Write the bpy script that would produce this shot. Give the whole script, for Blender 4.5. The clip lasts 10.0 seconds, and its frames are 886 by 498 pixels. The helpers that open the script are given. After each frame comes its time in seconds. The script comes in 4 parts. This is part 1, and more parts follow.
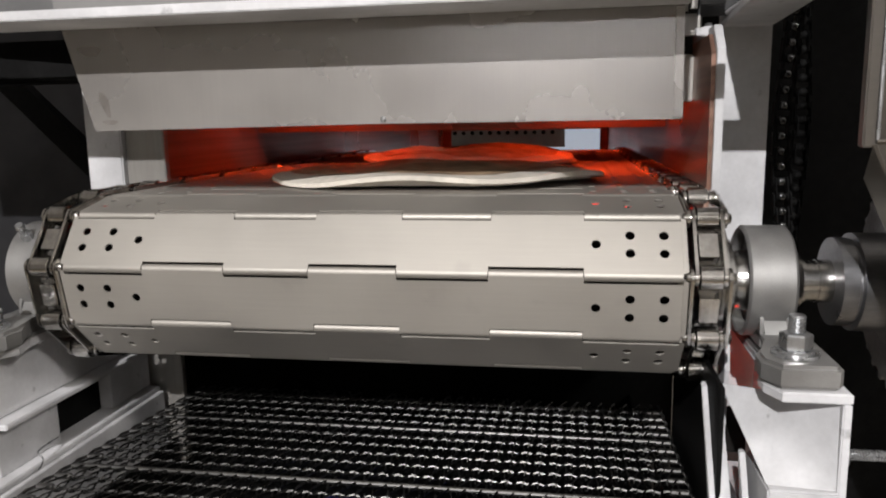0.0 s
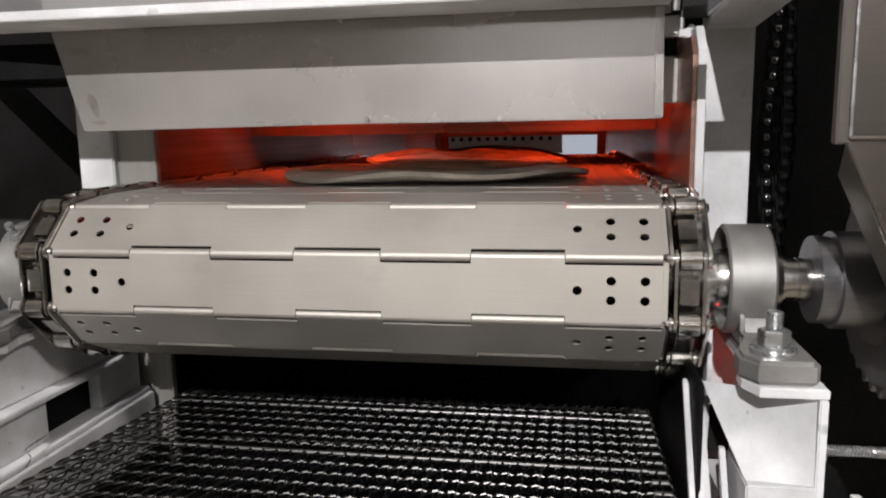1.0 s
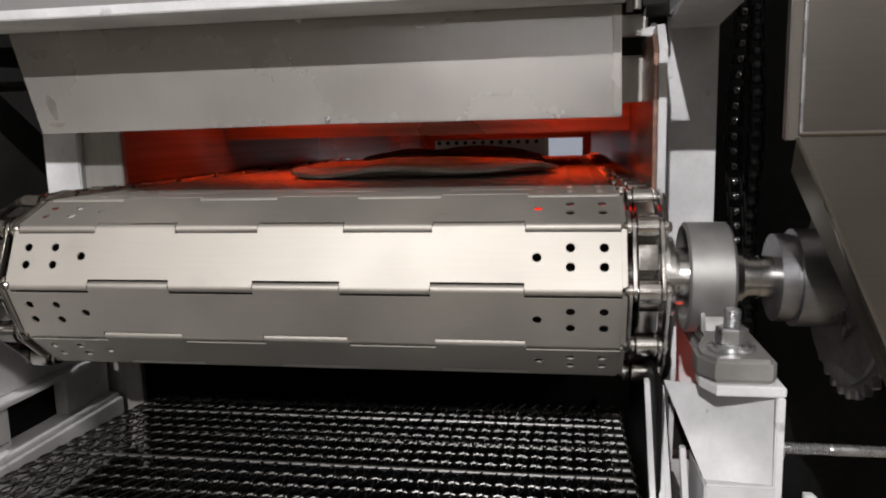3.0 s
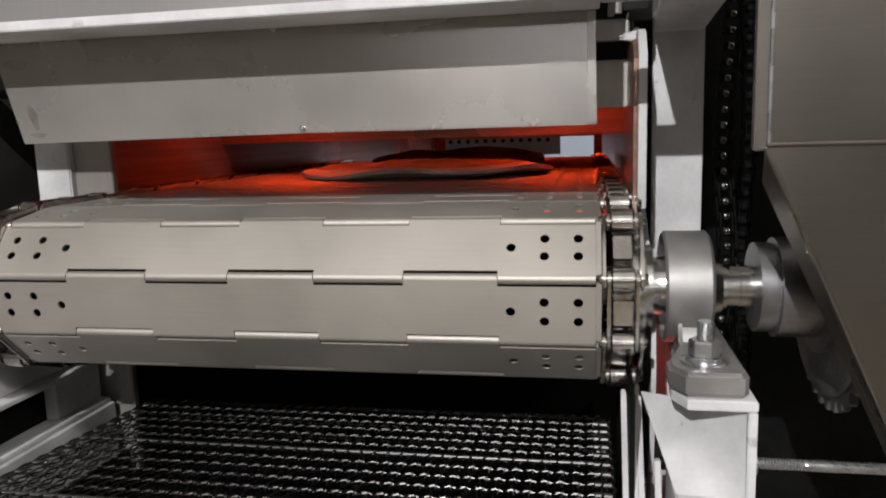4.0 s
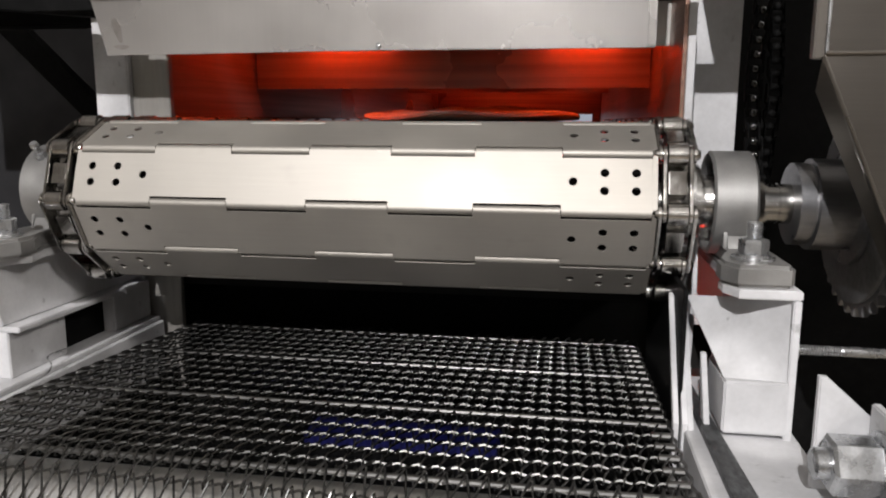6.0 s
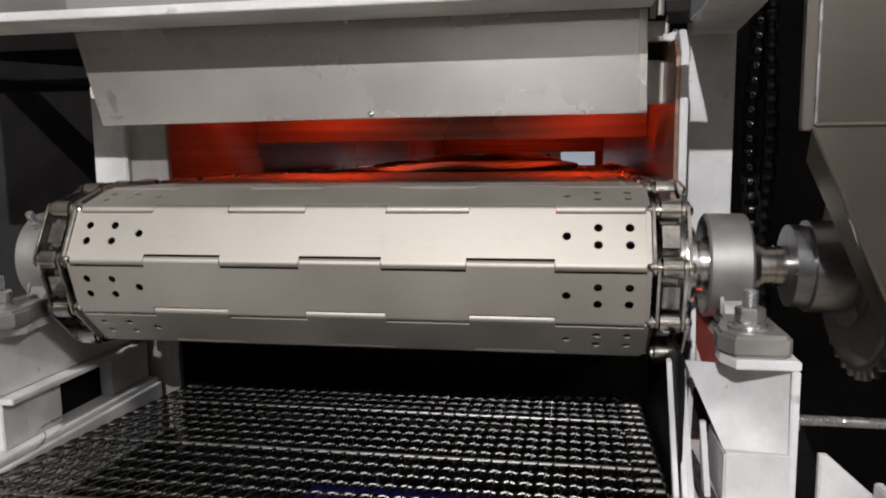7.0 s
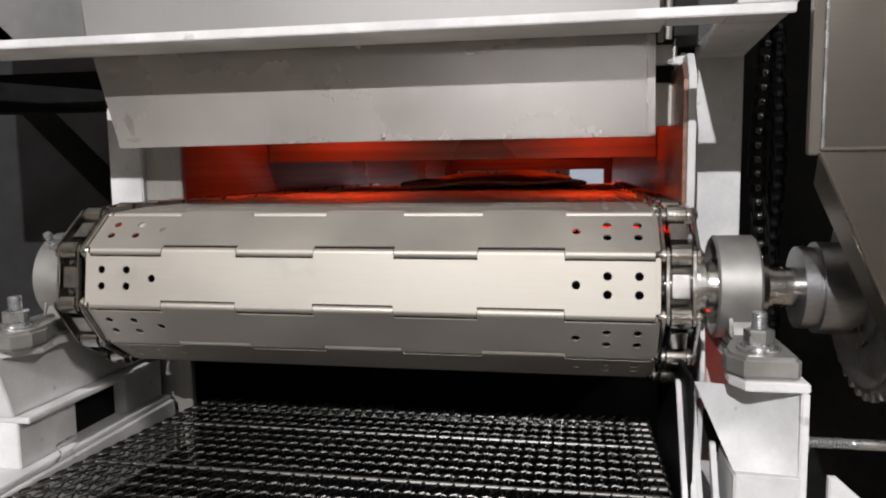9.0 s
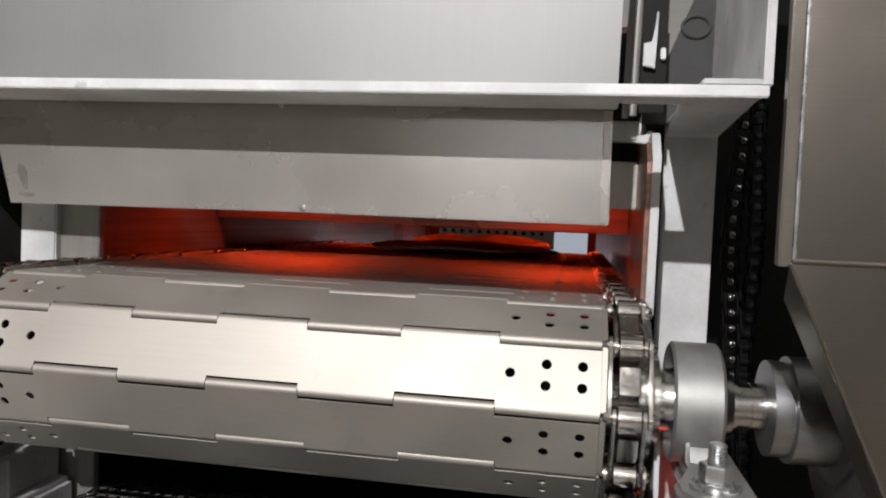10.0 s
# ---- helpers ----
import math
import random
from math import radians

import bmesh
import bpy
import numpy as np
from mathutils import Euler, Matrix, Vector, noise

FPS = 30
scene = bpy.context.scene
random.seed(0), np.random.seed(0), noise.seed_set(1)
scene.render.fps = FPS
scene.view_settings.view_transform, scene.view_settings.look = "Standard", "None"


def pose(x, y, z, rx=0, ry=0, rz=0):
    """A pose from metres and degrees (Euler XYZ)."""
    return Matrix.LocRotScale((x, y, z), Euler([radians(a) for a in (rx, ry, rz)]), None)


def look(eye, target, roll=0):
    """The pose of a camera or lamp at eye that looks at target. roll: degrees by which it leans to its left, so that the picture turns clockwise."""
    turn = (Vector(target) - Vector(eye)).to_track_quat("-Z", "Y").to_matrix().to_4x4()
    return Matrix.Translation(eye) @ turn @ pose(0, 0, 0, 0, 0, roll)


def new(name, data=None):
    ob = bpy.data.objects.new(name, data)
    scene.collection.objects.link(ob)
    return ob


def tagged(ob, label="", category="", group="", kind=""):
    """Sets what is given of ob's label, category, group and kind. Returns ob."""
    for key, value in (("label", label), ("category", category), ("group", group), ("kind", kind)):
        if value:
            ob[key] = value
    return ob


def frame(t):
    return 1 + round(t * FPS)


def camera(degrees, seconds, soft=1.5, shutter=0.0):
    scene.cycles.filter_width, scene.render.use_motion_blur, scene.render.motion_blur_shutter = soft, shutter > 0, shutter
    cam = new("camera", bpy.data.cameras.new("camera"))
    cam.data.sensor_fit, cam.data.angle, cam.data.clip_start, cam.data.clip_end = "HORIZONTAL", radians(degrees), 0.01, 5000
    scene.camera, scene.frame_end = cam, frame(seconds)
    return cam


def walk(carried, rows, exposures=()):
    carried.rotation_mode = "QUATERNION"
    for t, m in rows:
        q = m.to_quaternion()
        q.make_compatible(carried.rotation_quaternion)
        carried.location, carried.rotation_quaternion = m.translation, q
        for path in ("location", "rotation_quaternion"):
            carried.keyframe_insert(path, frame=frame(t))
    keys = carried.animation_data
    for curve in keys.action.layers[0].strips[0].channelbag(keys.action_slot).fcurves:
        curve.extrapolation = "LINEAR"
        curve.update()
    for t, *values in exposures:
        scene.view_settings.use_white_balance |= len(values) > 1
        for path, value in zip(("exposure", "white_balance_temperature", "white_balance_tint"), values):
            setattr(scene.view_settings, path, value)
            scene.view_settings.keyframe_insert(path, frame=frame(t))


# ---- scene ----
cam = camera(61.24, 10.0, soft=2.0)
# seconds, x, y, z, yaw, pitch, roll; the origin is the middle of the drum's axis
ROWS = [
    (0.0, 0.1752, -0.6451, 0.1346, 9.57, -9.66, 1.00),
    (0.5, 0.1823, -0.6485, 0.1334, 9.73, -9.26, 0.87),
    (1.0, 0.1907, -0.6491, 0.1277, 9.67, -9.08, 1.00),
    (1.5, 0.1982, -0.6436, 0.1240, 9.48, -9.37, 1.31),
    (2.0, 0.2095, -0.6334, 0.1277, 9.44, -9.54, 1.96),
    (2.5, 0.2152, -0.6344, 0.1244, 9.58, -9.18, 1.60),
    (3.0, 0.2171, -0.6411, 0.1230, 9.12, -8.73, 1.36),
    (4.5, 0.2428, -0.6450, 0.1191, 11.38, -7.91, 0.64),
    (5.0, 0.2160, -0.6908, 0.0987, 13.07, -9.12, -0.39),
    (5.5, 0.1999, -0.7040, 0.0610, 11.63, -8.82, -1.28),
    (7.0, 0.1997, -0.6900, 0.1021, 9.73, -7.35, 0.70),
    (7.5, 0.2030, -0.6897, 0.1083, 9.94, -6.85, 1.13),
    (8.0, 0.2049, -0.6760, 0.1080, 10.29, -6.96, 1.17),
    (8.5, 0.2013, -0.6944, 0.1081, 10.24, -6.31, 1.00),
    (9.0, 0.1994, -0.6975, 0.1080, 10.41, -6.15, 0.71),
    (9.5, 0.2051, -0.6915, 0.1051, 9.93, -6.32, 0.55),
    (10.0, 0.2373, -0.6007, 0.1339, 10.06, -2.37, -2.43),
    (3.2, 0.2230, -0.6312, 0.1225, 8.86, -8.81, 1.26),
    (4.3, 0.2563, -0.6286, 0.1341, 11.33, -9.00, 1.55),
    (5.7, 0.1880, -0.7032, 0.0636, 9.53, -10.01, -0.54),
    (9.7, 0.2097, -0.6870, 0.1083, 9.60, -6.08, 0.49),
    (9.8, 0.2190, -0.6585, 0.1197, 8.72, -4.96, -0.11),
    (9.9, 0.2272, -0.6347, 0.1278, 9.02, -4.09, -0.85),
]
walk(cam, [(t, pose(x, y, z, 90 + pitch, roll, yaw)) for t, x, y, z, yaw, pitch, roll in sorted(ROWS)],
     exposures=[(0.0, 0.08, 6500, 12), (0.5, 0.12, 6500, 12), (1.0, 0.20, 6500, 12), (1.5, -0.20, 6500, 12), (2.0, 0.20, 6500, 12), (2.5, 0.12, 6500, 12), (3.0, -0.15, 6500, 12), (4.5, -0.02, 6500, 12), (5.0, 0.20, 6500, 12), (5.5, 0.10, 6500, 12), (7.0, -0.10, 6500, 12), (7.5, 0.15, 6500, 12), (8.0, 0.15, 6500, 12), (8.5, 0.05, 6500, 12), (9.0, 0.15, 6500, 12), (9.5, 0.08, 6500, 12), (9.8, 0.22, 6500, 12), (10.0, 0.06, 6500, 12)])

# ---- light ----
FLOOR = -1.0
world = bpy.data.worlds.new("hall_air")
scene.world = world
world.use_nodes = True
world.node_tree.nodes["Background"].inputs[0].default_value = (0.8, 0.9, 1.0, 1)
world.node_tree.nodes["Background"].inputs[1].default_value = 0.04


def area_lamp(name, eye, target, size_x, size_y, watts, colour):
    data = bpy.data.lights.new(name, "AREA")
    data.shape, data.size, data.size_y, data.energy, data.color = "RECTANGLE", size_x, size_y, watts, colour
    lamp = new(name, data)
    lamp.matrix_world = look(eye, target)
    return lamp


KEY = (-0.145, -2.60, 1.445)
area_lamp("key_light", KEY, (0, 0, 0), 0.035, 0.025, 86, (1.0, 0.985, 0.975))
# Unseen lamps added: two for fill, one low strip for the hood's streak.
area_lamp("fill_light", (2.8, -1.9, 2.05), (0.0, -0.1, -0.1), 0.50, 0.30, 50, (1.0, 0.96, 0.91))
area_lamp("fill_light", (0.2, -3.8, 2.05), (0.2, -4.2, 0.0), 3.0, 0.6, 11.5, (1.0, 0.95, 0.88))
area_lamp("hood_streak_light", (0.15, -4.42, 0.64), (0.15, 0.0, 0.5), 1.6, 0.10, 5, (0.97, 0.98, 1.0))


# ---- materials ----
def material(name, colour, rough=0.5, metal=0.0, grain=0.0, grain_size=(40, 40, 40), stain=0.0, stain_size=6.0, bump=0.0,
             rough_var=0.0, emit=None, strength=0.0, vary=0.0, sheen=0.5, scuff=0.0, chips=0.0):
    m = bpy.data.materials.new(name)
    m.use_nodes = True
    nt = m.node_tree
    b = nt.nodes["Principled BSDF"]
    b.inputs["Base Color"].default_value = (*colour, 1)
    b.inputs["Roughness"].default_value = rough
    b.inputs["Metallic"].default_value = metal
    if emit:
        b.inputs["Emission Color"].default_value = (*emit, 1)
        b.inputs["Emission Strength"].default_value = strength
    b.inputs["Specular IOR Level"].default_value = sheen
    co = nt.nodes.new("ShaderNodeTexCoord")
    mp = nt.nodes.new("ShaderNodeMapping")
    mp.inputs["Scale"].default_value = grain_size
    nt.links.new(co.outputs["Object"], mp.inputs["Vector"])
    fine = nt.nodes.new("ShaderNodeTexNoise")
    fine.inputs["Scale"].default_value, fine.inputs["Detail"].default_value = 1.0, 5.0
    nt.links.new(mp.outputs["Vector"], fine.inputs["Vector"])
    big = nt.nodes.new("ShaderNodeTexNoise")
    big.inputs["Scale"].default_value, big.inputs["Detail"].default_value = stain_size, 6.0
    info = nt.nodes.new("ShaderNodeObjectInfo")
    shift = nt.nodes.new("ShaderNodeVectorMath")
    shift.operation = "MULTIPLY_ADD"
    shift.inputs[1].default_value = (7.3, 3.1, 5.7)
    nt.links.new(info.outputs["Random"], shift.inputs[0])
    nt.links.new(co.outputs["Object"], shift.inputs[2])
    nt.links.new(shift.outputs[0], big.inputs["Vector"])
    specks = []
    for amount, size, lo, hi in ((scuff, 26.0, 0.64, 0.74), (chips, 55.0, 0.68, 0.74)):
        if amount:
            spots = nt.nodes.new("ShaderNodeTexNoise")
            spots.inputs["Scale"].default_value, spots.inputs["Detail"].default_value = size, 3.0
            nt.links.new(shift.outputs[0], spots.inputs["Vector"])
            specks.append((spots.outputs[0], -amount, lo, hi))
    last = None
    for source, amount, lo, hi in ((fine.outputs[0], grain, 0.3, 0.7), (big.outputs[0], stain, 0.35, 0.7), (info.outputs["Random"], vary, 0, 1), *specks):
        if not amount:
            continue
        r = nt.nodes.new("ShaderNodeMapRange")
        r.inputs["From Min"].default_value, r.inputs["From Max"].default_value = lo, hi
        r.inputs["To Min"].default_value, r.inputs["To Max"].default_value = (1 - amount, 1 + amount * 0.35) if amount > 0 else (1, 1 + amount)
        nt.links.new(source, r.inputs["Value"])
        mix = nt.nodes.new("ShaderNodeMix")
        mix.data_type, mix.blend_type = "RGBA", "MULTIPLY"
        mix.inputs["Factor"].default_value = 1
        if last is None:
            mix.inputs[6].default_value = (*colour, 1)
        else:
            nt.links.new(last, mix.inputs[6])
        nt.links.new(r.outputs[0], mix.inputs[7])
        last = mix.outputs[2]
    if last is not None:
        nt.links.new(last, b.inputs["Base Color"])
    if rough_var:
        r = nt.nodes.new("ShaderNodeMapRange")
        r.inputs["From Min"].default_value, r.inputs["From Max"].default_value = 0.3, 0.7
        r.inputs["To Min"].default_value, r.inputs["To Max"].default_value = rough - rough_var, rough + rough_var
        nt.links.new(big.outputs[0], r.inputs["Value"])
        nt.links.new(r.outputs[0], b.inputs["Roughness"])
    if bump:
        bp = nt.nodes.new("ShaderNodeBump")
        bp.inputs["Strength"].default_value, bp.inputs["Distance"].default_value = bump, 0.0006
        nt.links.new(fine.outputs[0], bp.inputs["Height"])
        nt.links.new(bp.outputs[0], b.inputs["Normal"])
    return m


SLAT = material("brushed_slat_steel", (0.465, 0.440, 0.400), 0.57, 0.80, 0.03, (18, 900, 400), 0.10, 9, 0.05, 0.06, vary=0.04, scuff=0.06)
CHROME = material("polished_chain_steel", (0.62, 0.60, 0.57), 0.16, 1.0, 0.15, (300, 300, 300), 0.25, 60, 0.05, 0.06)
BLOCK = material("cast_silver_paint", (0.36, 0.355, 0.345), 0.40, 0.65, 0.05, (700, 700, 700), 0.22, 25, 0.12, 0.08)
SHAFT = material("turned_shaft_steel", (0.55, 0.54, 0.52), 0.22, 1.0, 0.2, (1500, 60, 60), 0.2, 30, 0.1, 0.06)
ZINC = material("zinc_plated_steel", (0.55, 0.56, 0.57), 0.28, 0.9, 0.15, (500, 500, 500), 0.2, 80, 0.1, 0.06)
HOOD = material("brushed_sheet_steel", (0.39, 0.37, 0.35), 0.27, 0.58, 0.03, (900, 12, 12), 0.20, 5, 0.06, 0.06)
UPPER_HOOD = material("toned_hood_sheet", (0.25, 0.246, 0.24), 0.52, 0.45, 0.03, (900, 12, 12), 0.16, 4, 0.05, 0.05)
SMUDGE = material("heat_stained_sheet", (0.315, 0.293, 0.27), 0.32, 0.60, 0.1, (300, 12, 300), 0.25, 60, 0.05, 0.06)
GUARD = material("stainless_guard_sheet", (0.215, 0.198, 0.177), 0.30, 0.95, 0.05, (12, 12, 900), 0.18, 5, 0.06, 0.07)
WHITE = material("white_machine_paint", (0.63, 0.63, 0.64), 0.60, 0.0, 0.05, (260, 260, 260), 0.26, 16, 0.03, 0.08, chips=0.34)
JAMB = material("dull_steel_jamb", (0.37, 0.355, 0.33), 0.5, 0.6, 0.1, (200, 200, 20), 0.2, 10, 0.05)
WIRE = material("belt_wire_steel", (0.17, 0.17, 0.166), 0.27, 1.0, 0.1, (400, 400, 400), 0.3, 40, 0, 0.06, vary=0.1)
ROD = material("belt_rod_steel", (0.175, 0.172, 0.166), 0.38, 1.0, 0.1, (60, 900, 900), 0.2, 30, 0, 0.05)
ROLLER = material("roller_steel", (0.72, 0.71, 0.69), 0.36, 1.0, 0.12, (1200, 20, 20), 0.15, 15, 0.05)
BLACK = material("oily_black_and_shade", (0.009, 0.009, 0.009), 0.55, 0.0, 0.3, (120, 120, 120), 0.4, 12, 0.1, sheen=0.03)
CHAIN = material("oiled_drive_chain", (0.14, 0.14, 0.14), 0.2, 0.95, 0.3, (300, 300, 300), 0.3, 60)
SPROCKET = material("grey_sprocket_steel", (0.36, 0.36, 0.37), 0.36, 0.9, 0.12, (60, 300, 300), 0.35, 25, 0.2, 0.1)
WHEEL = material("scuffed_wheel_steel", (0.31, 0.31, 0.315), 0.5, 0.6, 0.2, (60, 200, 200), 0.45, 18, 0.2, 0.12)
OVEN = material("heat_tinted_oven_steel", (0.34, 0.20, 0.15), 0.32, 0.55, 0.40, (2.5, 2.5, 110), 0.2, 3, 0.25, 0.08)
DARK_OVEN = material("sooty_steel_and_shade", (0.012, 0.011, 0.010), 0.6, 0.0, 0.3, (90, 90, 90), 0.3, 9, 0.1, sheen=0.15)
BURNER = material("glowing_burner_tube", (0.25, 0.05, 0.02), 0.6, 0.0, emit=(1.0, 0.07, 0.010), strength=30)
LOW_BURNER = material("deep_fill_glow", (0.25, 0.05, 0.02), 0.6, 0.0, emit=(1.0, 0.06, 0.010), strength=22)
RED_FILL = material("red_fill_glow", (0.2, 0.04, 0.02), 0.6, 0.0, emit=(1.0, 0.05, 0.018), strength=4.5)
EMBER = material("dull_burner_glow", (0.2, 0.04, 0.02), 0.6, 0.0, emit=(1.0, 0.022, 0.005), strength=1.4)
DOUGH = material("baked_flatbread_crust", (0.82, 0.76, 0.66), 0.7, 0.0, 0.12, (90, 90, 90), 0.3, 14, 0.6)
CRUST = material("browned_bread_crust", (0.54, 0.38, 0.24), 0.6, 0.0, 0.3, (60, 60, 60), 0.5, 22, 0.6)
RUBBER = material("scuffed_black_rubber", (0.075, 0.077, 0.08), 0.5, 0.0, 0.75, (260, 110, 110), 0.7, 70, 0.6, 0.15)
BLUE = material("blue_tray_plastic", (0.006, 0.007, 0.07), 0.4, 0.0, 0.1, (60, 60, 60), 0.2, 8)
FLOORM = material("worn_concrete_floor", (0.32, 0.275, 0.215), 0.7, 0.0, 0.15, (60, 60, 60), 0.3, 1.2, 0.2)
WALLM = material("painted_hall_wall", (0.74, 0.73, 0.71), 0.8, 0.0, 0.05, (20, 20, 20), 0.12, 0.8)
GLOOM = material("dark_grey_and_shade", (0.05, 0.05, 0.05), 0.6, 0.0, 0.1, (60, 60, 60), 0.2, 6, sheen=0.2)
PANEL = material("grey_side_sheet", (0.17, 0.17, 0.17), 0.5, 0.3, 0.1, (60, 60, 60), 0.25, 6)
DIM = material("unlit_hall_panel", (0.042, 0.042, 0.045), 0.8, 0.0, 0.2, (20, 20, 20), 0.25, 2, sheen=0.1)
GLOW = material("glowing_hall_backdrop", (0.5, 0.55, 0.6), 0.8, emit=(0.60, 0.68, 0.82), strength=0.36)
LAMPM = material("lamp_housing_paint", (0.7, 0.7, 0.7), 0.5)
MARK = material("grease_mark", (0.05, 0.05, 0.045), 0.5)


# ---- mesh helpers ----
def flush(bm, name, mat, smooth=False):
    bmesh.ops.recalc_face_normals(bm, faces=bm.faces)
    me = bpy.data.meshes.new(name)
    bm.to_mesh(me)
    bm.free()
    me.materials.append(mat)
    if smooth:
        for f in me.polygons:
            f.use_smooth = True
        me.set_sharp_from_angle(angle=radians(35))
    return me


def part(name, bm, mat, parent, label="", smooth=False):
    ob = new(name, bm if isinstance(bm, bpy.types.Mesh) else flush(bm, name, mat, smooth))
    ob.parent = parent
    return tagged(ob, label)


def thing(name, bm, mat, label, category, group="", kind="", smooth=False):
    ob = new(name, None if bm is None else (bm if isinstance(bm, bpy.types.Mesh) else flush(bm, name, mat, smooth)))
    return tagged(ob, label, category, group, kind)


def box(bm, x0, x1, y0, y1, z0, z1, bevel=0.0, m=None):
    vs = [bm.verts.new((x, y, z)) for x in (x0, x1) for y in (y0, y1) for z in (z0, z1)]
    fs = [bm.faces.new([vs[i] for i in q]) for q in ((0, 1, 3, 2), (4, 6, 7, 5), (0, 4, 5, 1), (2, 3, 7, 6), (0, 2, 6, 4), (1, 5, 7, 3))]
    if bevel:
        es = list({e for f in fs for e in f.edges})
        out = bmesh.ops.bevel(bm, geom=es, offset=bevel, segments=2, affect="EDGES")
        vs = list({v for f in out["faces"] for v in f.verts} | {v for v in vs if v.is_valid})
    if m is not None:
        bmesh.ops.transform(bm, matrix=m, verts=[v for v in vs if v.is_valid])
    return bm


def prism(bm, outline, a, b, axis="x", bevel=0.0):
    """A flat outline drawn out along an axis from a to b. Outline: (y, z) for x, (x, z) for y, (x, y) for z."""
    def put(u, v, w):
        return {"x": (w, u, v), "y": (u, w, v), "z": (u, v, w)}[axis]
    lo = [bm.verts.new(put(u, v, a)) for u, v in outline]
    hi = [bm.verts.new(put(u, v, b)) for u, v in outline]
    n = len(outline)
    fs = [bm.faces.new(lo), bm.faces.new(hi[::-1])]
    for i in range(n):
        fs.append(bm.faces.new((lo[i], hi[i], hi[(i + 1) % n], lo[(i + 1) % n])))
    if bevel:
        bmesh.ops.bevel(bm, geom=list({e for f in fs[:2] for e in f.edges}), offset=bevel, segments=2, affect="EDGES")
    return bm


def lathe(bm, profile, segments=24, cy=0.0, cz=0.0, cap=True):
    """A turned shape about the x axis: profile of (x, radius)."""
    rings = []
    for x, r in profile:
        rings.append([bm.verts.new((x, cy + r * math.cos(2 * math.pi * i / segments), cz + r * math.sin(2 * math.pi * i / segments))) for i in range(segments)])
    for a, b in zip(rings, rings[1:]):
        for i in range(segments):
            j = (i + 1) % segments
            bm.faces.new((a[i], b[i], b[j], a[j]))
    if cap:
        bm.faces.new(rings[0])
        bm.faces.new(rings[-1][::-1])
    return bm


def turn_up(bm):
    """Turns what was built about x so that its x axis points up."""
    bmesh.ops.transform(bm, matrix=Matrix.Rotation(-math.pi / 2, 4, "Y"), verts=bm.verts)
    return bm


def tube(bm, points, r, sides=6, closed=False):
    """A wire of radius r through points."""
    pts = [Vector(q) for q in points]
    rings = []
    for i, q in enumerate(pts):
        a, b = pts[max(i - 1, 0)], pts[min(i + 1, len(pts) - 1)]
        d = (b - a).normalized()
        u = d.cross(Vector((0, 0, 1)))
        if u.length < 1e-3:
            u = d.cross(Vector((0, 1, 0)))
        u.normalize()
        v = d.cross(u)
        rings.append([bm.verts.new(q + r * (math.cos(2 * math.pi * k / sides) * u + math.sin(2 * math.pi * k / sides) * v)) for k in range(sides)])
    for a, b in zip(rings, rings[1:]):
        for k in range(sides):
            bm.faces.new((a[k], a[(k + 1) % sides], b[(k + 1) % sides], b[k]))
    bm.faces.new(rings[0][::-1])
    bm.faces.new(rings[-1])
    return bm


# ---- sizes of the conveyor ----
PITCH = 0.0508
RP = PITCH / 2 / math.sin(math.pi / 8)
HALF = 0.2607
TURN_ROWS = [(0.0, 12.5), (2.5, 151.9), (4.5, 269.7), (5.5, 328.8), (7.5, 438.7), (9.0, 525.3), (10.0, 584.2)]


def drum_angle(t):
    """Degrees from the front, upwards, of the chain joint that starts nearest the front."""
    ts, vs = zip(*TURN_ROWS)
    rest = [v - 12.5 - 56.75 * s for s, v in TURN_ROWS]
    i = max(0, min(len(ts) - 2, sum(s <= t for s in ts) - 1))
    k = (t - ts[i]) / (ts[i + 1] - ts[i])
    k = k * k * (3 - 2 * k)
    return 12.5 + 56.75 * t + rest[i] * (1 - k) + rest[i + 1] * k


RUN = 20
COUNT = 2 * RUN + 8


def hang(a):
    """A joint that leaves the sprocket's underside: each link hangs from the one before it and levels out into the slack lower run."""
    if a >= -45:
        return -RP * math.cos(radians(a)), RP * math.sin(radians(a))
    y, z = hang(a + 45)
    m = a + 22.5
    if m < -42:
        m = -42 - 48 * min(1.0, (-42 - m) / 70.5) ** 2
    return y - PITCH * math.sin(radians(m)), z - PITCH * math.cos(radians(m))


def joint(a):
    """Where a chain joint at angle a (degrees) stands: round the sprocket, in along the top, round the far sprocket, back along the slack bottom."""
    a = (a + 90) % (45 * COUNT) - 90
    far = 90 + 45 * RUN
    if a <= 90:
        return hang(a)
    if a <= far:
        return PITCH * (a - 90) / 45, RP
    if a <= far + 180:
        return PITCH * RUN + RP * math.sin(radians(a - far)), RP * math.cos(radians(a - far))
    a -= 45 * COUNT
    y, z = hang(a)
    end_y, end_z = hang(-90 - 45 * RUN)
    k = min(1.0, max(0.0, (-90 - a) / 45 / RUN - 0.25) / 0.75)
    k = k * k * (3 - 2 * k)
    return y + k * (PITCH * RUN - end_y), z + k * (-RP - end_z)


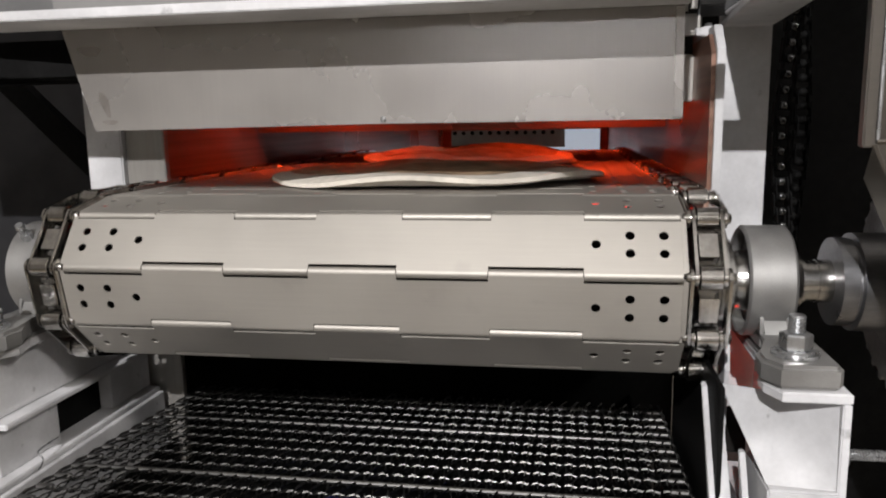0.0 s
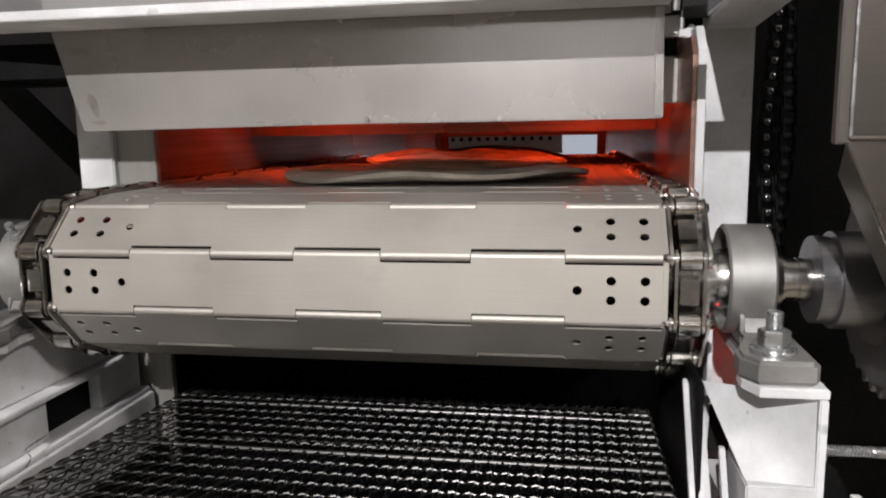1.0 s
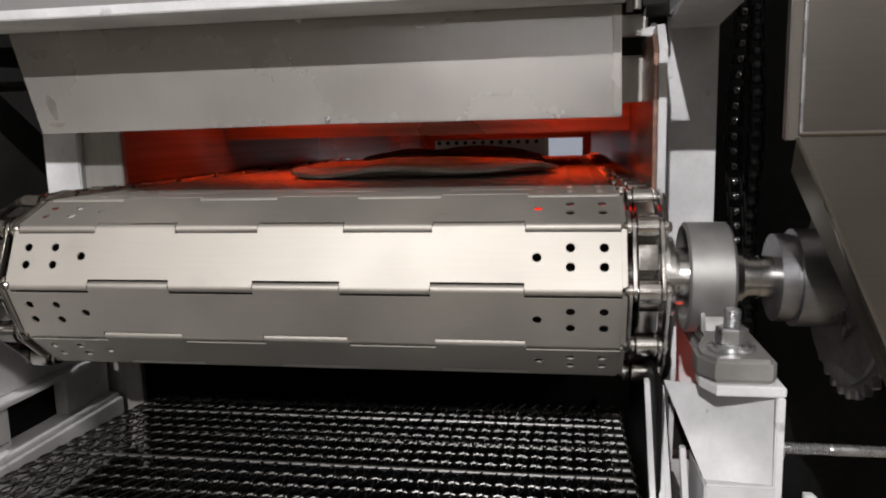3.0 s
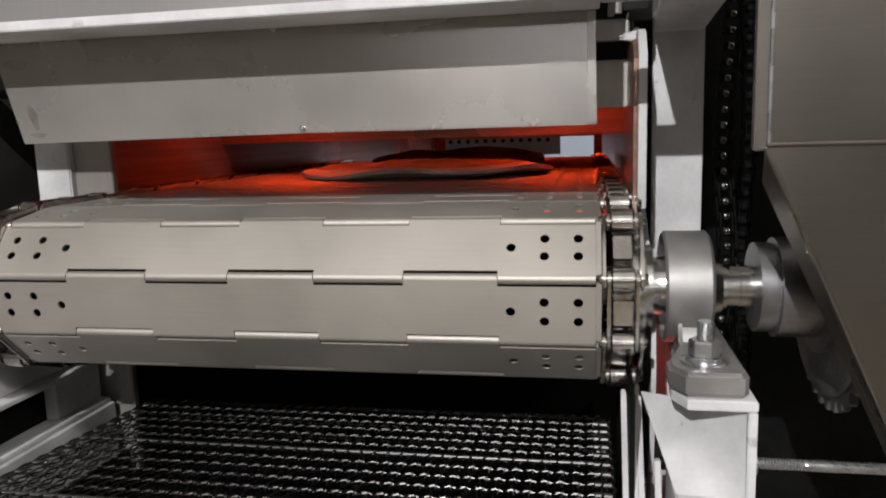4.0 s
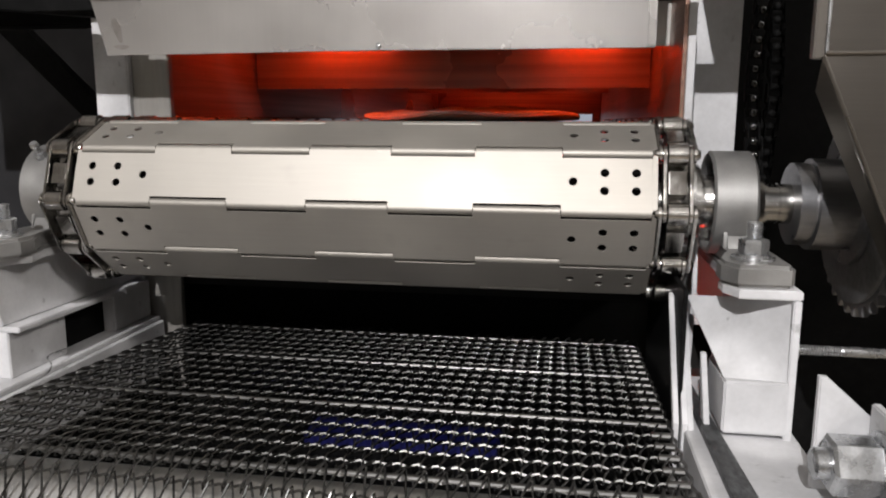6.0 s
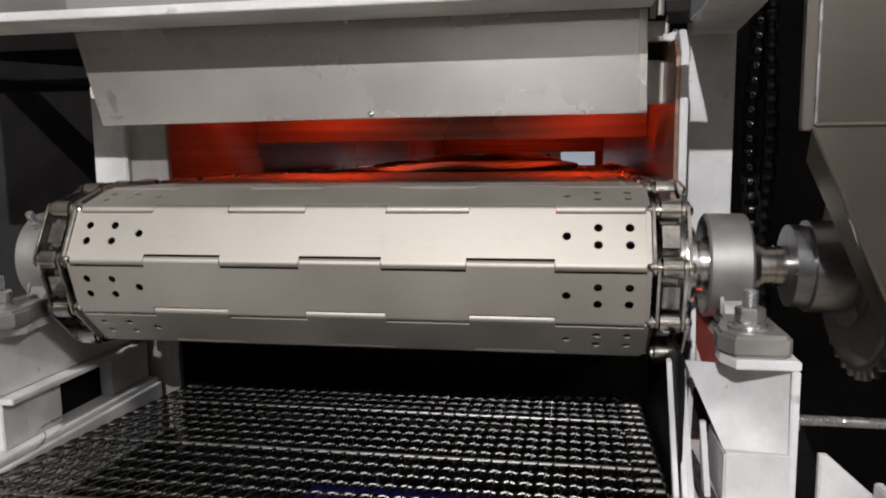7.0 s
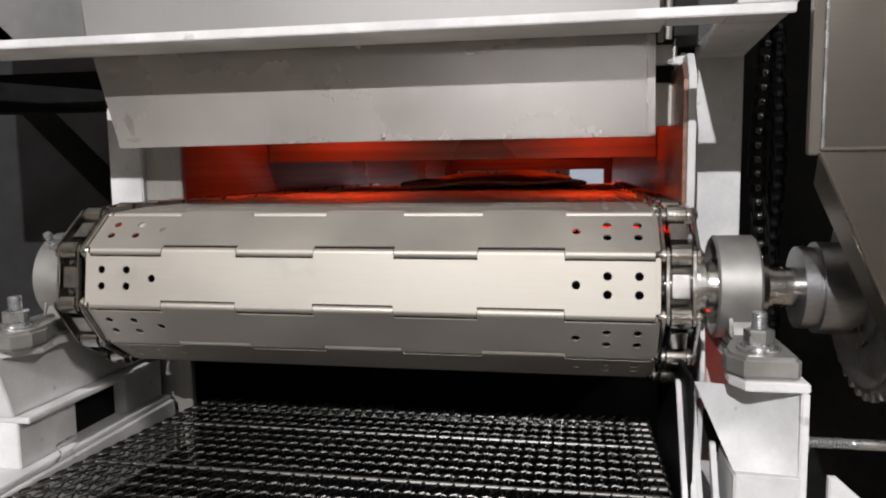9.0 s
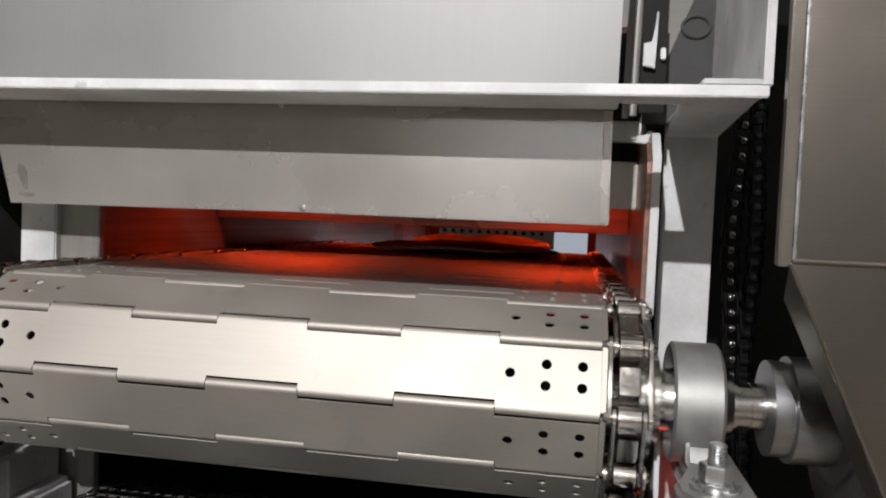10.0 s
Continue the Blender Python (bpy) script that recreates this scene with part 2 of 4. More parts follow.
# ---- the hall ----
def hall():
    bm = bmesh.new()
    box(bm, -4, 4, -4.5, 5, FLOOR - 0.1, FLOOR)
    thing("floor", bm, FLOORM, "grey worn concrete floor of the production hall", "floor", kind="structure")
    for name, q in (("wall_south", (-4, 4, -4.6, -4.5, FLOOR, 2.2)), ("wall_north", (-4, 4, 5, 5.1, FLOOR, 2.2)),
                    ("wall_west", (-4.1, -4, -4.5, 5, FLOOR, 2.2)), ("wall_east", (4, 4.1, -4.5, 5, FLOOR, 2.2))):
        thing(name, box(bmesh.new(), *q), WALLM, "plain painted wall closing the hall", "wall", kind="structure")
    thing("ceiling", box(bmesh.new(), -4, 4, -4.5, 5, 2.2, 2.3), WALLM, "plain light hall ceiling", "ceiling", kind="structure")


hall()


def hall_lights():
    """Unseen fittings added behind the key, fill and streak lamps."""
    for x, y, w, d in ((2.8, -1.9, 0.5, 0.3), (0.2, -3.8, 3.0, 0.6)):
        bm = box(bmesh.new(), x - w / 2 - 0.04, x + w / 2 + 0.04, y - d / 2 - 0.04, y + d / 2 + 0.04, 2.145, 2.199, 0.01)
        thing("ceiling_light", bm, LAMPM, "white fitting added out of view behind a fill lamp", "ceiling light", "ceiling lights")
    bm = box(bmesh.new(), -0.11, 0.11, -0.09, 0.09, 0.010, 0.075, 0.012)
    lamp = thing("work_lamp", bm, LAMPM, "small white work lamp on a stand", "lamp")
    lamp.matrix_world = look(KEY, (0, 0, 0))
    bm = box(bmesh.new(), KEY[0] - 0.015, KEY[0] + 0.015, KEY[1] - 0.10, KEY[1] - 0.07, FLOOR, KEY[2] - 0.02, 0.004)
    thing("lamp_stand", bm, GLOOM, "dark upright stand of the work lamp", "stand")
    window = thing("added_window", None, None, "unseen window frame added round the hood's streak lamp", "window", kind="structure")
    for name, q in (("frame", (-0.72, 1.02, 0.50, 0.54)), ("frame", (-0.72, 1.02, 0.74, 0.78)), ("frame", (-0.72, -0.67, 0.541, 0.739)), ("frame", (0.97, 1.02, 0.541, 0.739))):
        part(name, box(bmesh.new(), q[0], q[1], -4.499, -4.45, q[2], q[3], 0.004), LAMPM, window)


hall_lights()


# ---- the machine's frame ----
def frame_work():
    bm = bmesh.new()
    box(bm, 0.3175, 0.365, 0.14, 0.20, FLOOR, 0.30, 0.0015)
    thing("frame_post", bm, WHITE, "white painted upright post of the oven frame", "post", "oven frame posts")
    bm = bmesh.new()
    box(bm, -0.372, -0.3285, 0.14, 0.20, FLOOR, 0.30, 0.0015)
    thing("frame_post", bm, WHITE, "white painted upright post beside the dark bay", "post", "oven frame posts")
    for x in (-0.372, 0.3245):
        bm = box(bmesh.new(), x, x + 0.0415, 2.20, 2.26, FLOOR, 0.30, 0.0015)
        thing("frame_post", bm, WHITE, "white painted upright post at the oven's far end", "post", "oven frame posts")
    # flanges that line the mouth of the oven
    bm = bmesh.new()
    prism(bm, [(0.040, 0.060), (0.040, 0.192), (0.062, 0.2140), (0.20, 0.2140), (0.20, 0.060)], 0.2975, 0.3045, "x", 0.0008)
    thing("side_plate", bm, WHITE, "white painted side plate at the oven mouth", "plate")
    bm = bmesh.new()
    prism(bm, [(0.043, 0.060), (0.043, 0.188), (0.062, 0.2060), (0.2045, 0.2060), (0.2045, 0.060)], 0.2935, 0.2972, "x", 0.0006)
    thing("liner_plate", bm, OVEN, "heat-tinted steel liner inside the oven mouth", "plate")
    bm = bmesh.new()
    prism(bm, [(0.010, -0.010), (0.140, 0.050), (0.140, -0.30), (0.028, -0.30), (0.000, -0.080)], 0.3075, 0.3115, "x", 0.0008)
    thing("side_plate", bm, WHITE, "white lower side plate tinted by the added red glow", "plate")
    bm = bmesh.new()
    box(bm, -0.3283, -0.2805, 0.148, 0.158, -0.45, 0.30, 0.001)
    thing("jamb_plate", bm, JAMB, "dull grey steel jamb beside the oven mouth", "plate")
    bm = bmesh.new()
    box(bm, -0.2803, 0.2933, 0.1400, 0.1440, 0.1500, 0.1955, 0.001)
    thing("lintel_plate", bm, JAMB, "dull steel lintel plate across the oven mouth", "plate")
    bm = bmesh.new()
    box(bm, -0.2803, 0.2933, 0.1000, 0.1180, 0.2103, 0.2290, 0.002)
    thing("lintel_rail", bm, JAMB, "dull steel rail above the lintel plate", "rail")
    # Added strip: stops leaking red glow and draws the slot's dark line.
    bm = bmesh.new()
    box(bm, 0.3047, 0.3173, 0.150, 0.158, -0.10, 0.2140)
    thing("filler_plate", bm, BLACK, "black strip added to stop red glow beside the post", "plate")
    # Dark plate added to hide the glowing roof above the mouth.
    bm = bmesh.new()
    box(bm, -0.2805, 0.2933, 0.150, 0.154, 0.190, 0.320)
    box(bm, 0.2935, 0.3172, 0.150, 0.154, 0.2145, 0.320)
    thing("header_plate", bm, DARK_OVEN, "dark plate added to block burner glow above the oven mouth", "plate")
    # hood sheet, hung before the mouth
    bm = bmesh.new()
    prism(bm, [(-0.2463, 0.1315), (-0.2715, 0.2245), (-0.2735, 0.2270), (0.2603, 0.2270), (0.2614, 0.1358)], -0.025, -0.0235, "y")
    box(bm, -0.246, 0.261, -0.0245, -0.018, 0.1335, 0.1360)
    hood = thing("hood_sheet", bm, HOOD, "brushed stainless hood sheet hanging above the drum", "hood")
    bm = bmesh.new()
    prism(bm, [(0.2540, 0.1348), (0.2540, 0.2190), (0.2606, 0.2190), (0.2616, 0.1348)], -0.0268, -0.0252, "y", 0.0007)
    part("side_fold", bm, HOOD, hood, "folded bright side edge")
    bm = bmesh.new()
    lathe(bm, [(0, 0.0025), (0.0016, 0.0025), (0.0024, 0.0012)], 10)
    bmesh.ops.transform(bm, matrix=Matrix.Translation((0.02, -0.0250, 0.1375)) @ Matrix.Rotation(-math.pi / 2, 4, "Z"), verts=bm.verts)
    part("screw", bm, ZINC, hood, "small bright screw")
    for x, z, w, h in ((-0.2345, 0.1545, 0.0042, 0.0115), (-0.2310, 0.1390, 0.0075, 0.0022), (-0.2450, 0.2010, 0.0110, 0.0050)):
        out = [(x + w * math.cos(a) * (1 + 0.2 * math.sin(3 * a)) - 0.28 * h * math.sin(a), z + h * math.sin(a)) for a in (math.pi * k / 9 for k in range(18))]
        part("smudge", prism(bmesh.new(), out, -0.0252, -0.0250, "y"), SMUDGE, hood, "brown heat smudge")
    # The hood's sheet again, coloured darker to hold down lamp glare.
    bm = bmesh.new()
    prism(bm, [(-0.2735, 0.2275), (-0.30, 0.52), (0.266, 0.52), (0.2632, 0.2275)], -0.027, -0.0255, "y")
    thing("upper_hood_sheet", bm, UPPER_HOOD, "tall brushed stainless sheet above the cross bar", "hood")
    # cross bar: a flat flange with a front lip
    bm = bmesh.new()
    box(bm, -0.62, 0.2634, -0.0966, -0.0278, 0.2196, 0.2256, 0.0008)
    box(bm, 0.2635, 0.3078, -0.0966, -0.0560, 0.2196, 0.2256, 0.0008)
    box(bm, 0.3079, 0.352, -0.0966, -0.0560, 0.2196, 0.2256, 0.0008)
    bar = thing("cross_bar", bm, WHITE, "white painted cross bar before the hood", "bar")
    bm = bmesh.new()
    box(bm, -0.62, 0.353, -0.1000, -0.0968, 0.2180, 0.2258, 0.0008)
    part("lip", bm, WHITE, bar, "bright white front lip")
    bm = bmesh.new()
    prism(bm, [(0.3055, -0.0558), (0.3525, -0.0558), (0.364, 0.139), (0.3172, 0.139)], 0.2196, 0.2256, "z", 0.0008)
    part("gusset", bm, WHITE, bar, "white gusset running back to the post")
    # web and flanges standing on the bar's end
    # The web's shade is put in as its dark grey colour.
    bm = bmesh.new()
    prism(bm, [(0.288, 0.2262), (0.3500, 0.2262), (0.3500, 0.37), (0.344, 0.37)], 0.100, 0.106, "y", 0.001)
    part("end_web", bm, GLOOM, bar, "upright web with its shade painted as dark grey")
    bm = bmesh.new()
    box(bm, 0.3502, 0.3560, -0.095, 0.106, 0.2262, 0.44, 0.001)
    part("end_flange", bm, WHITE, bar, "white upright flange")
    bm = bmesh.new()
    box(bm, 0.313, 0.350, -0.0965, 0.0995, 0.2260, 0.2305, 0.001)
    part("foot_flange", bm, WHITE, bar)
    bm = bmesh.new()
    tube(bm, [(0.334 + 0.012 * math.cos(2 * math.pi * k / 20), 0.0985, 0.313 + 0.0095 * math.sin(2 * math.pi * k / 20)) for k in range(21)], 0.0016, 6)
    part("grease_ring", bm, MARK, bar, "dark ring mark")
    # small fittings in the gap beside the hood
    bm = bmesh.new()
    prism(bm, [(0.2870, 0.2085), (0.2990, 0.2070), (0.3035, 0.2105), (0.3000, 0.2190), (0.2965, 0.2190), (0.2945, 0.2150), (0.2870, 0.2145)], 0.0900, 0.0995, "y", 0.0008)
    thing("end_clip", bm, WHITE, "small white clip on the rail at the oven mouth corner", "clip")
    bm = bmesh.new()
    prism(bm, [(0.2862, 0.2685), (0.2960, 0.2665), (0.2968, 0.2950), (0.2972, 0.3130), (0.2958, 0.3130), (0.2935, 0.2880), (0.2862, 0.2870)], 0.050, 0.056, "y", 0.0008)
    strap = thing("wiring_clip", bm, WHITE, "bright pale clip with an upright tongue beside the hood", "clip")
    part("tab", box(bmesh.new(), 0.3003, 0.3046, 0.052, 0.058, 0.2742, 0.2840, 0.0008), WHITE, strap, "small pale tab")
    part("backing", box(bmesh.new(), 0.2850, 0.3060, 0.0582, 0.0620, 0.2300, 0.3300, 0.0008), DARK_OVEN, strap, "dark backing strip")
    for x, y, r in ((0.2810, 0.070, 0.0035), (0.2755, 0.085, 0.0030)):
        thing("conduit", tube(bmesh.new(), [(x, y, 0.2292), (x + 0.001, y, 0.30), (x + 0.004, y, 0.42)], r, 10), JAMB, "thin dull steel conduit rising behind the hood", "pipe", "conduits", smooth=True)


frame_work()


# ---- oven chamber ----
def oven():
    bm = bmesh.new()
    box(bm, -0.330, -0.322, 0.205, 2.30, -0.12, 0.32)
    thing("oven_wall", bm, OVEN, "heat-tinted steel inner side wall of the oven", "oven wall", kind="structure")
    bm = bmesh.new()
    box(bm, 0.3135, 0.3215, 0.205, 2.30, -0.12, 0.32)
    thing("oven_wall", bm, OVEN, "heat-tinted steel inner side wall of the oven", "oven wall", kind="structure")
    bm = bmesh.new()
    box(bm, -0.33, 0.3215, 0.205, 2.30, 0.322, 0.34)
    thing("oven_roof", bm, OVEN, "heat-tinted steel roof of the baking chamber", "oven roof", kind="structure")
    # Floor coloured near black for the darkness under the drum.
    bm = bmesh.new()
    box(bm, -0.33, 0.3215, 0.17, 2.30, -0.135, -0.125)
    thing("oven_floor", bm, DARK_OVEN, "steel floor under the conveyor, blackened for the shade", "oven floor", kind="structure")
    # far end with its slot
    bm = bmesh.new()
    box(bm, -0.33, 0.33, 2.30, 2.32, 0.098, 0.32)
    box(bm, -0.33, -0.29, 2.30, 2.32, -0.13, 0.098)
    box(bm, 0.285, 0.33, 2.30, 2.32, -0.13, 0.098)
    thing("oven_end_plate", bm, OVEN, "dark steel end plate with a feed slot", "plate", kind="structure")
    # A glowing sheet paints the bright space seen through the slot.
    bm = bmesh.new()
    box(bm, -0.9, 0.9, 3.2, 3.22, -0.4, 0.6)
    thing("backdrop", bm, GLOW, "pale bluish glowing sheet in place of the hall beyond the slot", "backdrop", kind="structure")
    # perforated infeed rail seen through the slot
    bm = bmesh.new()
    box(bm, -0.40, 0.15, 2.60, 2.62, 0.02, 0.100)
    rail = thing("infeed_rail", bm, JAMB, "grey steel infeed rail with a row of holes", "rail")
    # Black discs on the face stand in for the rail's dark holes.
    for i in range(12):
        bm = bmesh.new()
        lathe(bm, [(0, 0.009), (0.004, 0.009)], 10)
        bmesh.ops.transform(bm, matrix=Matrix.Translation((-0.32 + 0.038 * i, 2.5995, 0.083)) @ Matrix.Rotation(-math.pi / 2, 4, "Z"), verts=bm.verts)
        part("plug", bm, BLACK, rail)
    # steel baffle hanging across the chamber
    bm = bmesh.new()
    box(bm, -0.318, 0.311, 0.50, 0.506, 0.122, 0.320)
    thing("baffle_plate", bm, OVEN, "heat-tinted steel baffle hanging across the oven", "plate")
    bm = bmesh.new()
    box(bm, -0.318, 0.311, 1.70, 1.706, 0.158, 0.320)
    thing("baffle_plate", bm, OVEN, "heat-tinted steel baffle deep in the oven", "plate")
    # gas burners: hooded ribbons above the belt, and pipes over a glow-stopping pan between its runs
    # The two far burners are unseen, added to redden the deep chamber.
    for y, z, spans in ((0.435, 0.222, ((-0.25, -0.10), (0.16, 0.275))), (1.15, 0.272, ((-0.31, -0.16), (0.10, 0.30))), (1.82, 0.272, ((-0.27, 0.27),)), (0.36, 0.004, ((-0.26, 0.29),)), (1.10, 0.004, ((-0.26, 0.29),))):
        up = z > 0.1
        bm = bmesh.new()
        lathe(bm, [(-0.318, 0.017), (0.310, 0.017)], 14, y, z)
        burner = thing("gas_burner", bm, DARK_OVEN, "sooty gas burner pipe with a glowing ribbon", "burner", "gas burners", smooth=True)
        if up:
            part("shield", box(bmesh.new(), -0.318, 0.310, y - 0.030, y - 0.027, z - 0.036, z + 0.050), OVEN, burner, "heat-tinted front shield")
        for a, b in spans:
            bm = bmesh.new()
            for i in range(int((b - a) / 0.0285)):
                x = a + 0.0285 * i
                box(bm, x, x + 0.024, y - 0.009, y + 0.009, z - (0.024 if up else -0.015), z - (0.014 if up else -0.021))
            part("flame_ribbon", bm, (BURNER if y < 1 else LOW_BURNER) if up else EMBER, burner, "glowing orange-red burner ribbon")
    # No burner is known here; an added red glow tints post and plate.
    bm = bmesh.new()
    lathe(bm, [(0.3120, 0.005), (0.3320, 0.005)], 12, 0.088, -0.150)
    red_fill = thing("pilot_burner", bm, DARK_OVEN, "unseen dark pipe added to carry the red glow below the bearing", "burner")
    part("flame_ribbon", box(bmesh.new(), 0.3140, 0.3290, 0.030, 0.080, -0.150, -0.142), RED_FILL, red_fill, "red glow added to tint the post and side plate")
    bm = bmesh.new()
    box(bm, 0.3120, 0.3320, 0.024, 0.095, -0.162, -0.156)
    box(bm, 0.3120, 0.3320, 0.020, 0.0238, -0.162, -0.120)
    part("shield", bm, DARK_OVEN, red_fill, "dark shield added to keep the red glow from leaking")
    # Unseen pan added so the lower glow does not show under the drum.
    bm = bmesh.new()
    box(bm, -0.318, 0.285, 0.10, 0.92, -0.036, -0.032)
    thing("drip_pan", bm, DARK_OVEN, "dark pan added to block the lower burners' glow", "pan")


oven()


# ---- the slatted conveyor ----
def slat_plate():
    """One slat: a thin plate with five holes at each end and rolled knuckles, alternating along both edges."""
    bm = bmesh.new()
    r, th = 0.0042, 0.0014
    top, low = r, r - th
    y0, y1 = 0.0, PITCH
    holes = [(s * x, y) for s in (-1, 1) for x, y in ((0.2475, 0.0177), (0.2475, 0.0332), (0.2217, 0.0177), (0.2217, 0.0332), (0.1957, 0.0254))]
    g, seg = 0.0062, 2 * HALF / 7
    joins = [round(-HALF + seg * i, 5) for i in range(1, 7)]
    columns = sorted({-HALF, HALF, *joins, *[round(x + d, 5) for x, y in holes for d in (-g, g)]})
    cut = {}
    for x, y in holes:
        cut.setdefault(round(x - g, 5), []).append((x, y))
    for a, b in zip(columns, columns[1:]):
        knuckle_a = int(((a + b) / 2 + HALF) / seg) % 2 == 0
        y0, y1 = (0.0, PITCH - 0.0050) if knuckle_a else (0.0050, PITCH)
        rows = [y0, y1]
        for y in (y0, y1):
            bm.faces.new([bm.verts.new(q) for q in ((a, y, top), (b, y, top), (b, y, low), (a, y, low))])
        here = sorted(cut.get(a, []), key=lambda q: q[1])
        for x, y in here:
            rows += [y - g, y + g]
        rows = sorted(rows)
        for c, d in zip(rows, rows[1:]):
            hole = [q for q in here if abs(q[1] - (c + d) / 2) < 1e-4]
            if not hole:
                for z in (top, low):
                    bm.faces.new([bm.verts.new(q) for q in ((a, c, z), (b, c, z), (b, d, z), (a, d, z))])
                continue
            (hx, hy), n, hr = hole[0], 16, 0.0037
            rim, edge = [], []
            for i in range(n):
                an = 2 * math.pi * i / n
                ux, uy = math.cos(an), math.sin(an)
                k = g / max(abs(ux), abs(uy))
                rim.append((hx + hr * ux, hy + hr * uy))
                edge.append((hx + k * ux, hy + k * uy))
            for i in range(n):
                j = (i + 1) % n
                for z in (top, low):
                    bm.faces.new([bm.verts.new((*q, z)) for q in (rim[i], rim[j], edge[j], edge[i])])
                bm.faces.new([bm.verts.new(q) for q in ((*rim[i], top), (*rim[j], top), (*rim[j], low), (*rim[i], low))])
    for x in (-HALF, HALF, *joins):
        bm.faces.new([bm.verts.new(q) for q in ((x, 0.0, top), (x, PITCH - 0.0050, top), (x, PITCH - 0.0050, low), (x, 0.0, low))])
    bmesh.ops.remove_doubles(bm, verts=bm.verts, dist=1e-5)
    # knuckles
    for i in range(7):
        x0, x1 = -HALF + seg * i + 0.0004, -HALF + seg * (i + 1) - 0.0004
        at_a = i % 2 == 0
        py, way = (0.0, -1) if at_a else (PITCH, 1)
        arc = [radians(90 - 17 * k) for k in range(10)]
        outer = [(py + way * r * math.cos(q), r * math.sin(q)) for q in arc]
        inner = [(py + way * (r - th) * math.cos(q), (r - th) * math.sin(q)) for q in arc]
        prism(bm, outer + inner[::-1], x0, x1, "x")
    # end tabs towards the chains
    for a, b in ((-0.2648, -HALF - 0.0002), (HALF + 0.0002, 0.2648)):
        box(bm, a, b, 0.0020, PITCH - 0.0020, -0.0020, 0.0034)
    me = flush(bm, "plate", SLAT, True)
    return me


def link_bar(x0, x1, half):
    """A chain side plate with rounded ends between two joints."""
    bm = bmesh.new()
    pts = []
    for k in range(9):
        q = radians(90 + 22.5 * k)
        pts.append((half * math.cos(q), half * math.sin(q)))
    for k in range(9):
        q = radians(-90 + 22.5 * k)
        pts.append((PITCH + half * math.cos(q), half * math.sin(q)))
    return prism(bm, pts, x0, x1, "x", 0.0006)


SLATS = []


def conveyor():
    plate = slat_plate()
    thin = {}
    for par in (0, 1):
        for s in (-1, 1):
            a, b = (0.2655, 0.2680) if par else (0.2690, 0.2715)
            c, d = (0.2935, 0.2960) if par else (0.2900, 0.2925)
            thin[par, s, 0] = flush(link_bar(min(s * a, s * b), max(s * a, s * b), 0.0078), "link_plate", CHROME, True)
            thin[par, s, 1] = flush(link_bar(min(s * c, s * d), max(s * c, s * d), 0.0078), "link_plate", CHROME, True)
    roll, pin = {}, {}
    for s in (-1, 1):
        bm = bmesh.new()
        lathe(bm, [(s * 0.2722, 0.0075), (s * 0.2730, 0.0096), (s * 0.2885, 0.0096), (s * 0.2893, 0.0075)], 22)
        roll[s] = flush(bm, "roller", CHROME, True)
        bm = bmesh.new()
        lathe(bm, [(s * 0.2625, 0.0036), (s * 0.2640, 0.0044), (s * 0.2975, 0.0044), (s * 0.2990, 0.0036)], 14)
        pin[s] = flush(bm, "pin", CHROME, True)
    for k in range(COUNT):
        slat = thing("conveyor_slat", plate, SLAT, "brushed steel conveyor slat with rolled edges and drilled ends", "slat", "slats of the oven conveyor")
        for s in (-1, 1):
            part("link_plate", thin[k % 2, s, 0], CHROME, slat, "polished chain side plate")
            part("link_plate", thin[k % 2, s, 1], CHROME, slat, "polished chain side plate")
            part("roller", roll[s], CHROME, slat, "shiny chain roller")
            part("pin", pin[s], CHROME, slat)
        SLATS.append((k, slat))


conveyor()


